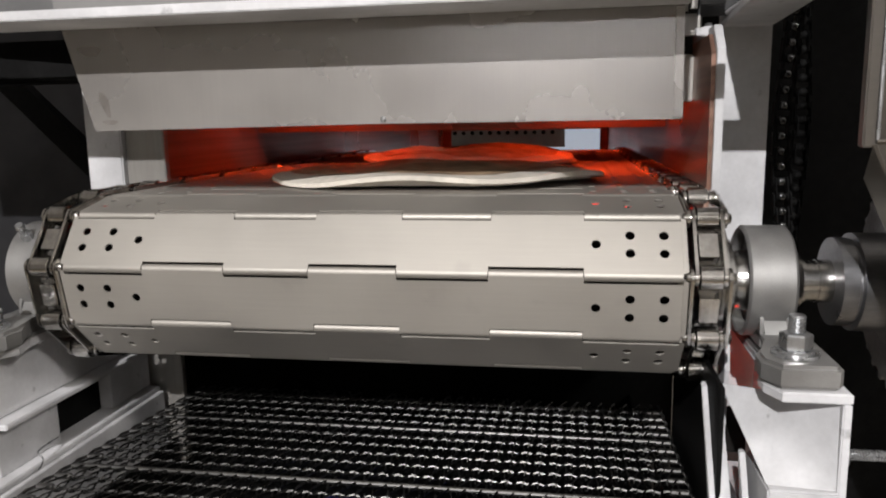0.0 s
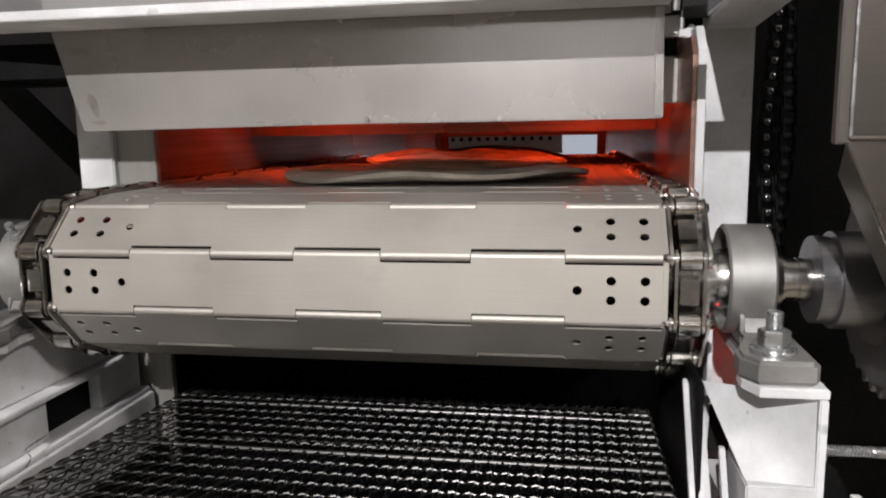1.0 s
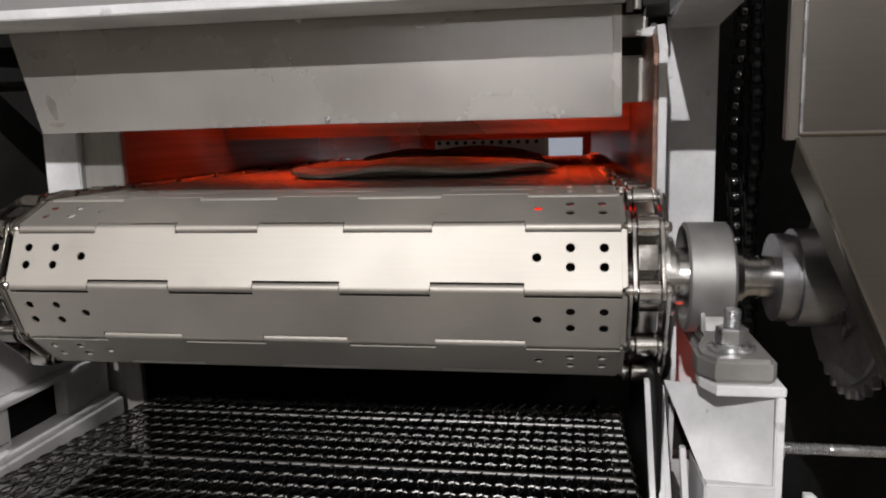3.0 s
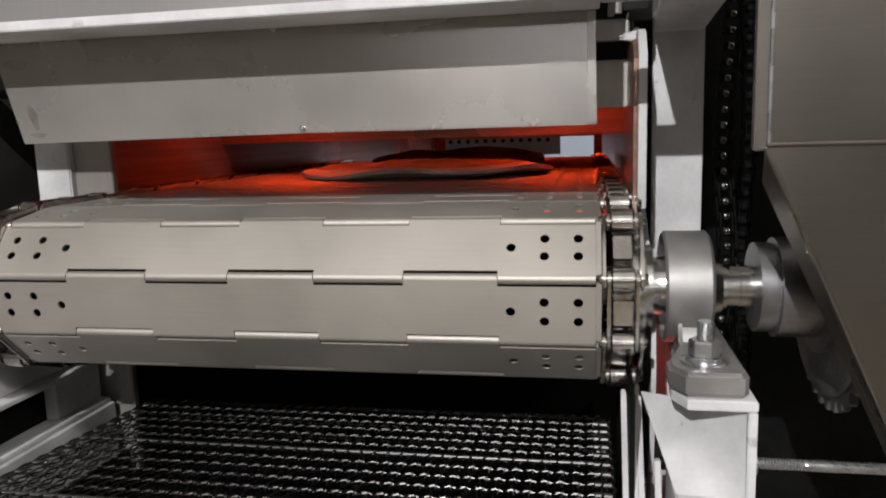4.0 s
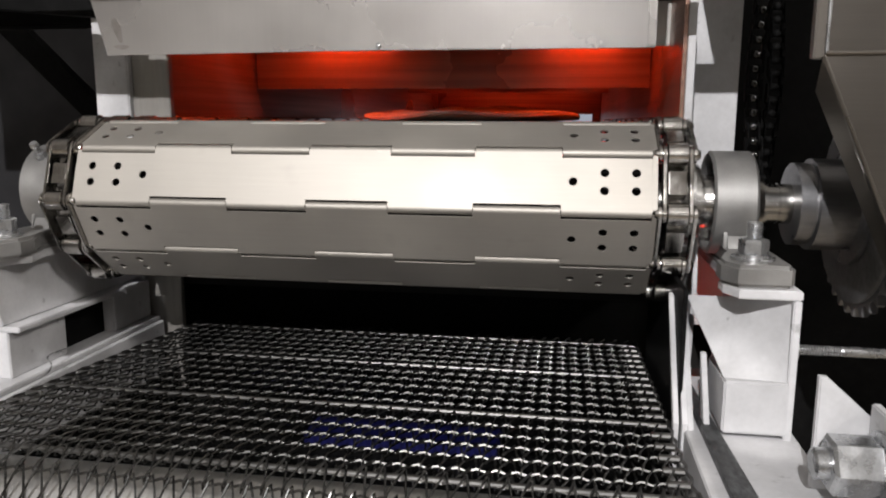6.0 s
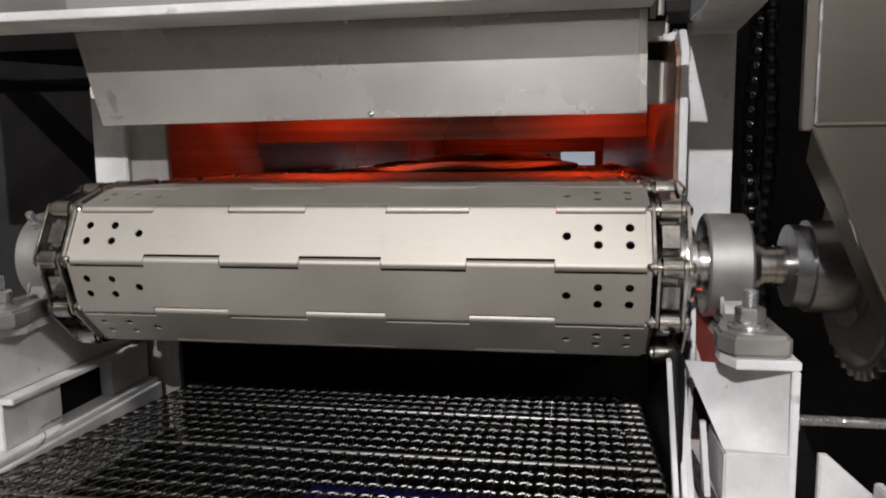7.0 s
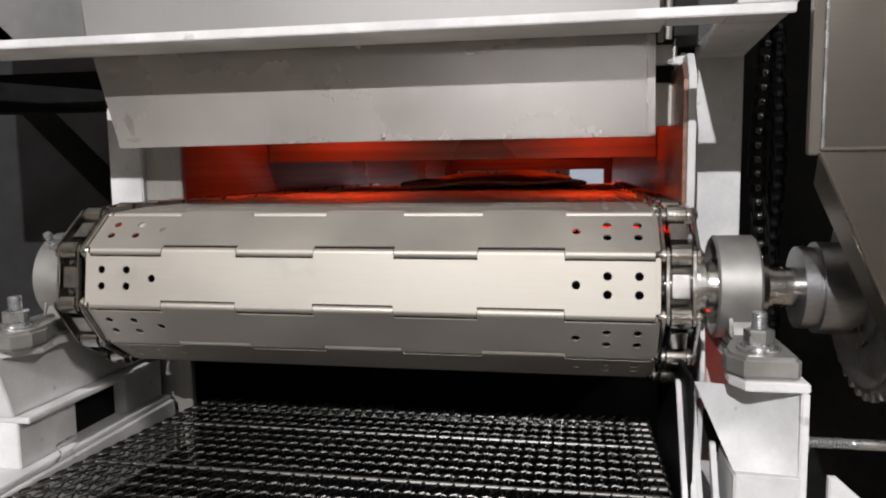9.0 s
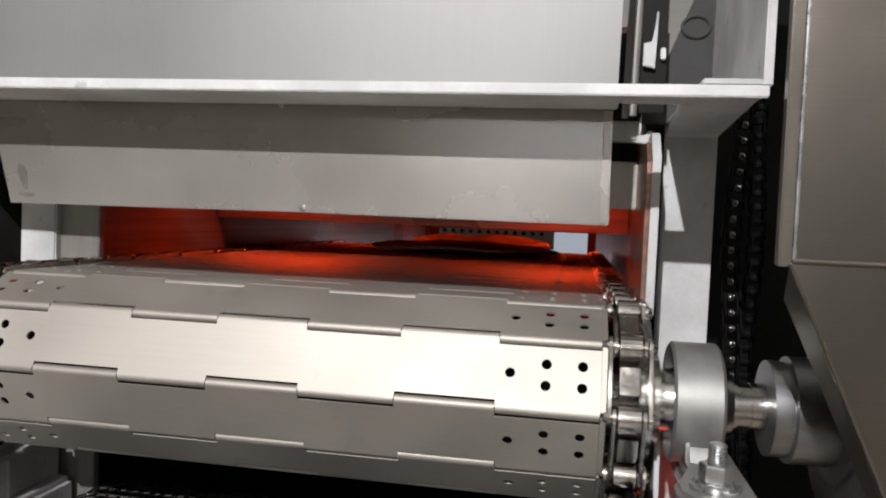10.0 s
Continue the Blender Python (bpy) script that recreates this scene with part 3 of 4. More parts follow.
def drive_shaft():
    """Shaft with two eight-toothed sprockets, collars, hub and the driven wheel."""
    bm = bmesh.new()
    lathe(bm, [(-0.338, 0.0150), (-0.336, 0.0165), (0.3575, 0.0165), (0.358, 0.0192), (0.3635, 0.0192), (0.3640, 0.0172), (0.3735, 0.0172), (0.3738, 0.0178), (0.50, 0.0178)], 32)
    shaft = thing("drive_shaft", bm, SHAFT, "turned steel shaft with toothed wheels, carried in two bearings", "shaft", smooth=True)
    for s in (-1, 1):
        bm = bmesh.new()
        a, b = sorted((s * 0.2735, s * 0.2880))
        pts = []
        for i in range(8):
            # a tooth between two joints, a hollow at each joint
            base = 45 * i
            for da, rr in ((-16.5, 0.0520), (-12.0, 0.0560), (-8.5, 0.0665), (8.5, 0.0665), (12.0, 0.0560), (16.5, 0.0520)):
                q = radians(base + 22.5 + da)
                pts.append((-rr * math.cos(q), rr * math.sin(q)))
        prism(bm, pts, a, b, "x", 0.0008)
        part("sprocket", bm, CHROME, shaft, "eight-toothed steel sprocket")
        bm = bmesh.new()
        lathe(bm, [(s * 0.2881, 0.047), (s * 0.2990, 0.047), (s * 0.3000, 0.034), (s * 0.3055, 0.034), (s * 0.3065, 0.024), (s * 0.3180, 0.024)], 32)
        part("collar", bm, SHAFT, shaft, "bright turned collar", True)
    bm = bmesh.new()
    lathe(bm, [(-0.26, 0.040), (0.26, 0.040)], 16)
    part("core_tube", bm, DARK_OVEN, shaft, "sooty tube inside the drum", True)
    part("key", box(bmesh.new(), 0.366, 0.3842, 0.0165, 0.0192, -0.0028, 0.0028, 0.0005), SHAFT, shaft, "square steel shaft key")
    bm = bmesh.new()
    lathe(bm, [(0.3846, 0.0180), (0.3855, 0.0360), (0.3970, 0.0360), (0.3975, 0.0352), (0.3995, 0.0352), (0.4000, 0.0400), (0.431, 0.0400), (0.432, 0.052), (0.436, 0.052)], 36)
    part("hub", bm, SPROCKET, shaft, "grey turned hub", True)
    bm = bmesh.new()
    pts = []
    n = 34
    for i in range(n):
        for da, rr in ((0.0, 0.0890), (0.22, 0.0895), (0.38, 0.0975), (0.58, 0.0975), (0.74, 0.0895)):
            q = 2 * math.pi * (i + da) / n
            pts.append((rr * math.cos(q), rr * math.sin(q)))
    prism(bm, pts, 0.4412, 0.4480, "x", 0.0008)
    wheel = part("drive_wheel", bm, SPROCKET, shaft, "grey toothed rim of the drive wheel")
    part("web_disc", lathe(bmesh.new(), [(0.4362, 0.046), (0.4365, 0.0835), (0.4380, 0.0862), (0.4410, 0.0865)], 48), WHEEL, wheel, "scuffed dark wheel disc", True)
    return shaft


SHAFT_THING = drive_shaft()


def tail_shaft():
    bm = lathe(bmesh.new(), [(-0.318, 0.0165), (0.310, 0.0165)], 20)
    tail = thing("tail_shaft", bm, SHAFT, "sooty steel shaft turning the conveyor's far end", "shaft", smooth=True)
    for s in (-1, 1):
        a, b = sorted((s * 0.2735, s * 0.2880))
        part("sprocket", lathe(bmesh.new(), [(a, 0.052), (b, 0.052)], 32), CHROME, tail, "plain steel chain wheel", True)
    tail.location = (0, PITCH * RUN, 0)


tail_shaft()


# ---- bearings and their brackets ----
def nut_stack(parent, x, y, z):
    """Stud, nut and washers standing on a foot at height z."""
    m = Matrix.Translation((x, y, z))
    bm = turn_up(lathe(bmesh.new(), [(0, 0.0165), (0.002, 0.0165)], 24))
    bmesh.ops.transform(bm, matrix=m, verts=bm.verts)
    w = part("washer", bm, ZINC, parent, "flat zinc washer", True)
    bm = turn_up(lathe(bmesh.new(), [(0.002, 0.0130), (0.0045, 0.0128)], 24))
    bmesh.ops.transform(bm, matrix=m, verts=bm.verts)
    part("washer", bm, ZINC, parent, "", True)
    bm = turn_up(lathe(bmesh.new(), [(0.0045, 0.0104), (0.0055, 0.0113), (0.0150, 0.0113), (0.0160, 0.0102)], 6))
    bmesh.ops.transform(bm, matrix=m @ Matrix.Rotation(0.25, 4, "Z"), verts=bm.verts)
    part("nut", bm, ZINC, parent, "zinc hexagon nut")
    prof = [(0.010, 0.0052)]
    for i in range(7):
        h = 0.0160 + 0.0018 * i
        prof += [(h, 0.0053), (h + 0.0009, 0.0062)]
    prof += [(0.0292, 0.0050)]
    bm = turn_up(lathe(bmesh.new(), prof, 16))
    bmesh.ops.transform(bm, matrix=m, verts=bm.verts)
    part("stud", bm, ZINC, parent, "threaded stud end")


def bearing(x, label, nipple):
    base = thing("pillow_bearing", None, None, label, "bearing", "shaft bearings")
    base.location = (x, 0, -0.052)
    side = 1 if x > 0 else -1
    h = 0.052
    out = []
    for k in range(25):
        q = radians(-32 + 244 * k / 24)
        out.append((0.0445 * math.cos(q), h + 0.0445 * math.sin(q)))
    out += [(-0.046, 0.0160), (-0.046, 0.004), (0.046, 0.004), (0.046, 0.0160)]
    bm = bmesh.new()
    prism(bm, out, -0.0120, 0.0110, "x", 0.003)
    # barrel round the insert, hollow on the side of the drum
    lathe(bm, [(-0.0100, 0.0400), (-0.0205, 0.0412), (-0.0215, 0.0432), (-0.0195, 0.0458), (0.0125, 0.0458), (0.0150, 0.0430), (0.0155, 0.0300)], 48, 0, h, False)
    bmesh.ops.remove_doubles(bm, verts=bm.verts, dist=1e-5)
    part("housing", bm, BLOCK, base, "silver painted cast housing", True)
    bm = bmesh.new()
    prism(bm, [(-0.0160 * side, -0.122), (0.0220 * side, -0.122), (0.0255 * side, -0.117), (0.0255 * side, 0.122), (-0.0255 * side, 0.122), (-0.0255 * side, 0.088),
               (-0.0090 * side, 0.058), (-0.0090 * side, -0.058), (-0.0255 * side, -0.088), (-0.0255 * side, -0.106)], 0.0, 0.0175, "z", 0.003)
    part("foot", bm, BLOCK, base, "silver painted cast foot")
    bm = bmesh.new()
    lathe(bm, [(-0.0255, 0.0185), (-0.0255, 0.0240), (-0.0120, 0.0260), (-0.0115, 0.0380), (-0.0085, 0.0385), (0.0160, 0.0270), (0.024, 0.0240), (0.024, 0.0185)], 32, 0, h, False)
    part("insert", bm, SHAFT, base, "dark steel bearing insert", True)
    for y in (-0.094, 0.094):
        nut_stack(base, 0, y, 0.0178)
    if nipple:
        bm = turn_up(lathe(bmesh.new(), [(0, 0.0055), (0.006, 0.0055), (0.0065, 0.0034), (0.012, 0.0034), (0.0135, 0.0046), (0.0175, 0.0036)], 10))
        bmesh.ops.transform(bm, matrix=Matrix.Translation((-0.004, -0.030, h + 0.0345)) @ Matrix.Rotation(radians(38), 4, "X"), verts=bm.verts)
        part("grease_nipple", bm, ZINC, base, "small grease nipple", True)
    return base


bearing(0.3355, "silver pillow block bearing bolted to a white bracket", False)
bearing(-0.3180, "silver pillow block bearing with a grease nipple", True)


def bracket_east():
    bm = bmesh.new()
    prism(bm, [(0.3205, -0.124), (0.3660, -0.124), (0.3660, 0.124), (0.3240, 0.124), (0.3240, -0.062), (0.3120, -0.090), (0.3120, -0.106)], -0.0600, -0.0525, "z", 0.001)
    br = thing("bearing_bracket", bm, WHITE, "white painted bracket box under the drive bearing", "bracket", "bearing brackets")
    bm = bmesh.new()
    box(bm, 0.3600, 0.3660, -0.124, 0.124, -0.60, -0.0602, 0.001)
    part("cheek", bm, WHITE, br)
    bm = bmesh.new()
    quad = ((0.2960, -0.046, -0.0768), (0.3598, -0.1180, -0.0604), (0.3598, -0.1225, -0.1238), (0.3150, -0.118, -0.1238))
    n = 8
    for back in (0.0, 0.005):
        grid = []
        for i in range(n + 1):
            for j in range(n + 1):
                u, v = i / n, j / n
                p = Vector(quad[0]) * (1 - u) * (1 - v) + Vector(quad[1]) * u * (1 - v) + Vector(quad[2]) * u * v + Vector(quad[3]) * (1 - u) * v
                grid.append(bm.verts.new((p.x, p.y + back, p.z)))
        for i in range(n):
            for j in range(n):
                k = i * (n + 1) + j
                bm.faces.new((grid[k], grid[k + 1], grid[k + n + 2], grid[k + n + 1]))
    part("sloping_web", bm, WHITE, br, "white sloping web", True)
    bm = bmesh.new()
    box(bm, 0.3140, 0.3615, -0.126, -0.060, -0.1660, -0.1240, 0.0015)
    part("front_box", bm, WHITE, br)
    bm = bmesh.new()
    box(bm, 0.3065, 0.3720, -0.30, 0.02, FLOOR, -0.1700, 0.0015)
    part("plinth", bm, WHITE, br, "chipped white plinth")
    for x in (0.2800, 0.2868):
        bm = bmesh.new()
        prism(bm, [(-0.052, -0.0760), (-0.046, -0.0740), (-0.105, -0.165), (-0.105, -0.60), (-0.115, -0.60), (-0.115, -0.165)], x, x + 0.0042, "x", 0.0006)
        part("inner_strip", bm, WHITE, br, "white upright strip")
    bm = bmesh.new()
    prism(bm, [(-0.045, -0.080), (-0.041, -0.080), (-0.112, -0.172), (-0.117, -0.172)], 0.2915, 0.2960, "x", 0.0006)
    part("gusset", bm, WHITE, br, "white diagonal gusset")
    bm = bmesh.new()
    prism(bm, [(-0.085, -0.115), (-0.080, -0.115), (-0.100, -0.168), (-0.118, -0.168)], 0.3030, 0.3075, "x", 0.0006)
    part("gusset", bm, WHITE, br, "white diagonal gusset")
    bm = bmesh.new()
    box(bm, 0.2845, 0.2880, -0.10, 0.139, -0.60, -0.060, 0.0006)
    part("inner_plate", bm, BLACK, br, "black inner plate")
    bm = bmesh.new()
    box(bm, 0.2885, 0.3060, -0.34, 0.0, -0.30, -0.1700, 0.001)
    part("belt_ledge", bm, WHITE, br, "white ledge along the mesh belt")
    # adjusting stud through the cheek
    prof = [(0.3665, 0.0040)]
    for i in range(16):
        prof += [(0.3680 + 0.0020 * i, 0.0036), (0.3690 + 0.0020 * i, 0.0042)]
    prof += [(0.402, 0.0040), (0.56, 0.0040)]
    rod = thing("tension_rod", lathe(bmesh.new(), prof, 12, -0.113, -0.1000), ZINC, "threaded zinc rod standing out of the bracket", "rod", smooth=True)
    bm = lathe(bmesh.new(), [(0.3662, 0.0085), (0.3675, 0.0085)], 16, -0.113, -0.1000)
    part("washer", bm, ZINC, rod)
    # dark rubber strip lying along the gusset
    bm = bmesh.new()
    prism(bm, [(0.2990, -0.020), (0.3085, -0.020), (0.3170, -0.235), (0.3220, -0.34), (0.3080, -0.34), (0.3010, -0.235)], -0.1695, -0.1640, "z", 0.0006)
    thing("rubber_strip", bm, RUBBER, "black scuffed rubber strip beside the mesh belt", "strip")
    # heavy bolt on a white lug
    bm = bmesh.new()
    prism(bm, [(0.357, -0.0925), (0.362, -0.0925), (0.46, -0.18), (0.46, -0.32), (0.357, -0.32)], -0.200, -0.194, "y", 0.001)
    lug = thing("lug_plate", bm, WHITE, "white lug plate carrying a large bolt", "plate")
    part("ear", box(bmesh.new(), 0.3895, 0.3955, -0.262, -0.2002, -0.32, -0.108, 0.001), WHITE, lug, "white ear holding the bolt")
    bolt = part("bolt_head", lathe(bmesh.new(), [(0.3560, 0.0165), (0.3580, 0.0192), (0.3840, 0.0192), (0.3850, 0.0180)], 6, -0.228, -0.1395), ZINC, lug, "large zinc hexagon nut")
    part("stud", lathe(bmesh.new(), [(0.3470, 0.0080), (0.3485, 0.0100), (0.3559, 0.0102)], 20, -0.228, -0.1395), ZINC, bolt, "domed stud end", True)
    part("washer", lathe(bmesh.new(), [(0.3851, 0.0225), (0.3894, 0.0225)], 28, -0.228, -0.1395), ZINC, lug, "thick zinc washer", True)


bracket_east()


def bracket_west():
    bm = bmesh.new()
    prism(bm, [(-0.3560, -0.124), (-0.3270, -0.124), (-0.2960, -0.088), (-0.3065, -0.062), (-0.3065, 0.124), (-0.3560, 0.124)], -0.0600, -0.0525, "z", 0.001)
    br = thing("bearing_bracket", bm, WHITE, "white painted bracket under the bearing beside the channel", "bracket", "bearing brackets")
    bm = bmesh.new()
    prism(bm, [(-0.122, -0.0602), (0.138, -0.0602), (0.138, -0.1180), (-0.104, -0.1180)], -0.3560, -0.3200, "x", 0.001)
    part("web", bm, WHITE, br)
    # open channel beneath
    bm = bmesh.new()
    box(bm, -0.400, -0.3040, -0.104, 0.100, -0.1240, -0.1185, 0.001)
    part("channel_top", bm, WHITE, br)
    bm = bmesh.new()
    box(bm, -0.400, -0.3165, -0.1035, -0.0225, -0.1690, -0.1242, 0.001)
    part("channel_box", bm, WHITE, br, "white end box of the channel")
    bm = bmesh.new()
    box(bm, -0.400, -0.3165, 0.0620, 0.138, -0.1690, -0.1242, 0.001)
    part("channel_box", bm, WHITE, br)
    bm = bmesh.new()
    box(bm, -0.400, -0.3040, -0.30, 0.138, -0.1750, -0.1692, 0.001)
    part("channel_floor", bm, WHITE, br)
    bm = bmesh.new()
    box(bm, -0.3400, -0.3000, -0.32, 0.139, FLOOR, -0.1755, 0.001)
    part("side_rail", bm, WHITE, br, "white side rail along the mesh belt")
    # The channel's inner shade, put in as a black sheet.
    bm = bmesh.new()
    box(bm, -0.340, -0.330, -0.0220, 0.0615, -0.1690, -0.1242)
    part("dark_back", bm, BLACK, br, "black sheet painted as the channel's unlit inside")


bracket_west()


def loose_wire():
    pts = []
    for k in range(22):
        f = k / 21
        pts.append((-0.330 + 0.045 * f + 0.006 * math.sin(5 * f), -0.020 - 0.075 * f + 0.010 * math.sin(9 * f), -0.1660 + 0.010 * math.sin(math.pi * f) ** 2 - 0.001 * f))
    thing("loose_wire", tube(bmesh.new(), pts, 0.0007, 5), ZINC, "thin bent wire lying in the white channel", "wire", smooth=True)


loose_wire()


# ---- guard, drive chain, dark bay ----
GUARD_LEAN = 0.445
GUARD_X = 0.3612


def guard():
    bm = bmesh.new()
    box(bm, 0.3625, 0.75, -0.1375, -0.1360, 0.1190, 0.55)
    g = thing("chain_guard", bm, GUARD, "brushed stainless chain guard with a folded lower panel", "guard")
    bm = bmesh.new()
    box(bm, 0.3545, 0.3625, -0.1372, -0.128, 0.1140, 0.55, 0.001)
    part("side_fold", bm, GUARD, g, "bright folded edge")
    bm = bmesh.new()
    prism(bm, [(GUARD_X, 0.1168), (0.75, 0.1168), (0.75, -0.45), (GUARD_X + 0.567 * GUARD_LEAN, -0.45)], -0.1375, -0.1360, "y")
    part("lower_panel", bm, GUARD, g, "brushed lower panel with a slanting edge")
    bm = bmesh.new()
    top, low = (GUARD_X, 0.115), (GUARD_X + 0.35 * GUARD_LEAN, -0.235)
    lo = [bm.verts.new(q) for q in ((top[0], -0.1358, top[1]), (low[0], -0.1358, low[1]), (low[0] + 0.004, -0.1130, low[1] - 0.012), (top[0] + 0.004, -0.1130, top[1] - 0.022))]
    hi = [bm.verts.new(v.co + Vector((0.0015, 0, 0))) for v in lo]
    bm.faces.new(lo), bm.faces.new(hi[::-1])
    for k in range(4):
        bm.faces.new((lo[k], hi[k], hi[(k + 1) % 4], lo[(k + 1) % 4]))
    part("return_flange", bm, GUARD, g, "folded return flange")
    bm = bmesh.new()
    tube(bm, [(0.362, -0.1385, 0.1178), (0.75, -0.1385, 0.1178)], 0.0016, 8)
    part("fold", bm, GUARD, g, "bright fold line")
    # A paler tube draws the highlight along the guard's upright fold.
    bm = bmesh.new()
    tube(bm, [(0.3628, -0.1380, 0.118), (0.3628, -0.1380, 0.55)], 0.0012, 8)
    part("edge", bm, ZINC, g, "upright edge with its highlight put in as pale zinc")
    bm = bmesh.new()
    tube(bm, [(GUARD_X, -0.1382, 0.116), (GUARD_X + 0.35 * GUARD_LEAN, -0.1382, -0.234)], 0.0014, 8)
    part("edge", bm, GUARD, g, "bright slanting edge")


guard()


def drive_chain(x, y, z0, z1, slack, mat, label):
    """A standing run of black roller chain: links one above another."""
    c = thing("drive_chain", None, None, label, "chain", "black drive chains")
    c.location = (x, y, z0)
    p = 0.0159
    roll = flush(lathe(bmesh.new(), [(-0.0048, 0.0026), (-0.0036, 0.0041), (-0.0015, 0.0049), (0.0015, 0.0049), (0.0036, 0.0041), (0.0048, 0.0026)], 14), "chain_roller", mat, True)
    out = []
    for k in range(9):
        out.append((0.0052 * math.cos(radians(180 + 22.5 * k)), 0.0052 * math.sin(radians(180 + 22.5 * k))))
    for k in range(9):
        out.append((0.0052 * math.cos(radians(22.5 * k)), p + 0.0052 * math.sin(radians(22.5 * k))))
    sides = []
    for w in (0.0050, 0.0078):
        bm = prism(bmesh.new(), out, -w - 0.0015, -w, "x")
        prism(bm, out, w, w + 0.0015, "x")
        sides.append(flush(bm, "link", BLACK))
    n = int((z1 - z0) / p)
    for i in range(n):
        sway = [slack * math.cos((z0 + p * (i + k) - 0.12) * 2 * math.pi / 0.26) for k in (0, 1)]
        ob = part("chain_roller", roll, CHAIN, c)
        ob.location = (-sway[0], 0, p * i)
        ob = part("link", sides[i % 2], CHAIN, c)
        ob.location = (-sway[0], 0, p * i)
        ob.rotation_euler = (0, (sway[0] - sway[1]) / p, 0)


drive_chain(0.3970, 0.200, -0.30, 0.34, 0.0035, CHAIN, "black oiled roller chain hanging in the dark gap")
# The deeper run gets black rollers to paint in its shade.
drive_chain(0.4360, 0.290, -0.30, 0.34, -0.0030, BLACK, "roller chain deeper in the gap, its shade painted black")


def dark_bay():
    # Two near-black sheets paint in the unlit space on both sides of the oven.
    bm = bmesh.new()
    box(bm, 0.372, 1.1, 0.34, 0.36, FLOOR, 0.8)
    thing("bay_panel", bm, BLACK, "black sheet standing in for the dark behind the drive chains", "panel", kind="structure")
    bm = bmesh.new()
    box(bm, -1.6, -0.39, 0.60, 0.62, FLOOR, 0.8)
    thing("bay_panel", bm, DIM, "dark sheet standing in for the unlit hall beside the oven", "panel", kind="structure")
    # Brace and rail carry the bay's shade as a near-black colour.
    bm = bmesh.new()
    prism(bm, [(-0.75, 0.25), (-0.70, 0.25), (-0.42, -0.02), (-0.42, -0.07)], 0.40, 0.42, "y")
    thing("brace", bm, BLACK, "diagonal brace blackened for the bay's shade", "brace")
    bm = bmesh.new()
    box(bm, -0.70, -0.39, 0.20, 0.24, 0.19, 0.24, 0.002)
    thing("bay_rail", bm, BLACK, "rail crossing the bay, blackened for its shade", "rail")
    bm = bmesh.new()
    box(bm, -0.60, -0.57, -0.02, 0.02, FLOOR, 0.30, 0.001)
    thing("side_post", bm, WHITE, "white post beside the machine", "post")


dark_bay()


def light_stop():
    # Added plate that keeps the key lamp off the dark space behind the belt.
    thing("base_side_plate", box(bmesh.new(), -0.352, -0.342, 0.202, 0.398, FLOOR, -0.137), BLACK, "black plate added to keep lamp light from under the oven", "plate", kind="structure")


light_stop()


def side_panel():
    bm = bmesh.new()
    prism(bm, [(-0.75, 0.235), (-0.44, 0.235), (-0.315, 0.235), (-0.335, 0.55), (-0.75, 0.55)], 0.030, 0.034, "y")
    p = thing("upper_side_panel", bm, PANEL, "dark grey sheet panel above the cross bar beside the hood", "panel")
    bm = bmesh.new()
    prism(bm, [(-0.520, 0.262), (-0.500, 0.262), (-0.385, 0.236), (-0.42, 0.236), (-0.56, 0.40), (-0.60, 0.40)], 0.0265, 0.0295, "y")
    part("strap", bm, JAMB, p, "light diagonal strap")
    # The key lamp reaches this rail, so its shade is put in as black.
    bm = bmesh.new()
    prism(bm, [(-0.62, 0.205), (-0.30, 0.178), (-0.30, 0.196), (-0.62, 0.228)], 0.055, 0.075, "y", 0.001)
    thing("sloping_rail", bm, BLACK, "sloping rail blackened for the bay's shade", "rail")


side_panel()


# ---- mesh belt below ----
BELT_HALF = 0.272
SLOPE = 0.065
BELT_Z = -0.178
PER_ROD = 6
STEP = 0.139 / PER_ROD
BELT_SPEED = 0.0778
NOSE_Y, NOSE_R = -0.258, 0.034
TAIL_Y = 0.168


def belt_row():
    """One spiral of flat wire right across the belt, with the cross wire that it hangs on."""
    bm = bmesh.new()
    n = 40
    w = 2 * BELT_HALF / n
    lean = random.Random(4)
    coil = []
    for i in range(n):
        x = -BELT_HALF + w * (i + 0.5)
        d = lean.uniform(-0.0007, 0.0007)
        # a flattened loop: up and over one cross wire, down under the next
        coil += [(x - w * 0.36 + d, -0.0024, -0.0014), (x - w * 0.34 + d, -0.0008, 0.0026), (x - w * 0.28 + d, STEP * 0.16, 0.0034), (x + w * 0.14, STEP * 0.80, 0.0034),
                 (x + w * 0.22 + d, STEP + 0.0006, 0.0024), (x + w * 0.25 + d, STEP + 0.0024, -0.0014), (x + w * 0.36, STEP * 0.7, -0.0034), (x + w * 0.56, STEP * 0.15, -0.0034)]
    tube(bm, coil, 0.00086, 6)
    bar = bmesh.new()
    pts = []
    for i in range(2 * n + 1):
        pts.append((-BELT_HALF + w * i / 2, 0.0009 * (-1) ** i, 0.0010 + 0.0006 * (-1) ** i))
    tube(bar, pts, 0.0011, 6)
    return flush(bm, "mesh_row", WIRE, True), flush(bar, "cross_wire", ROD, True)


ROWS_BELT = []


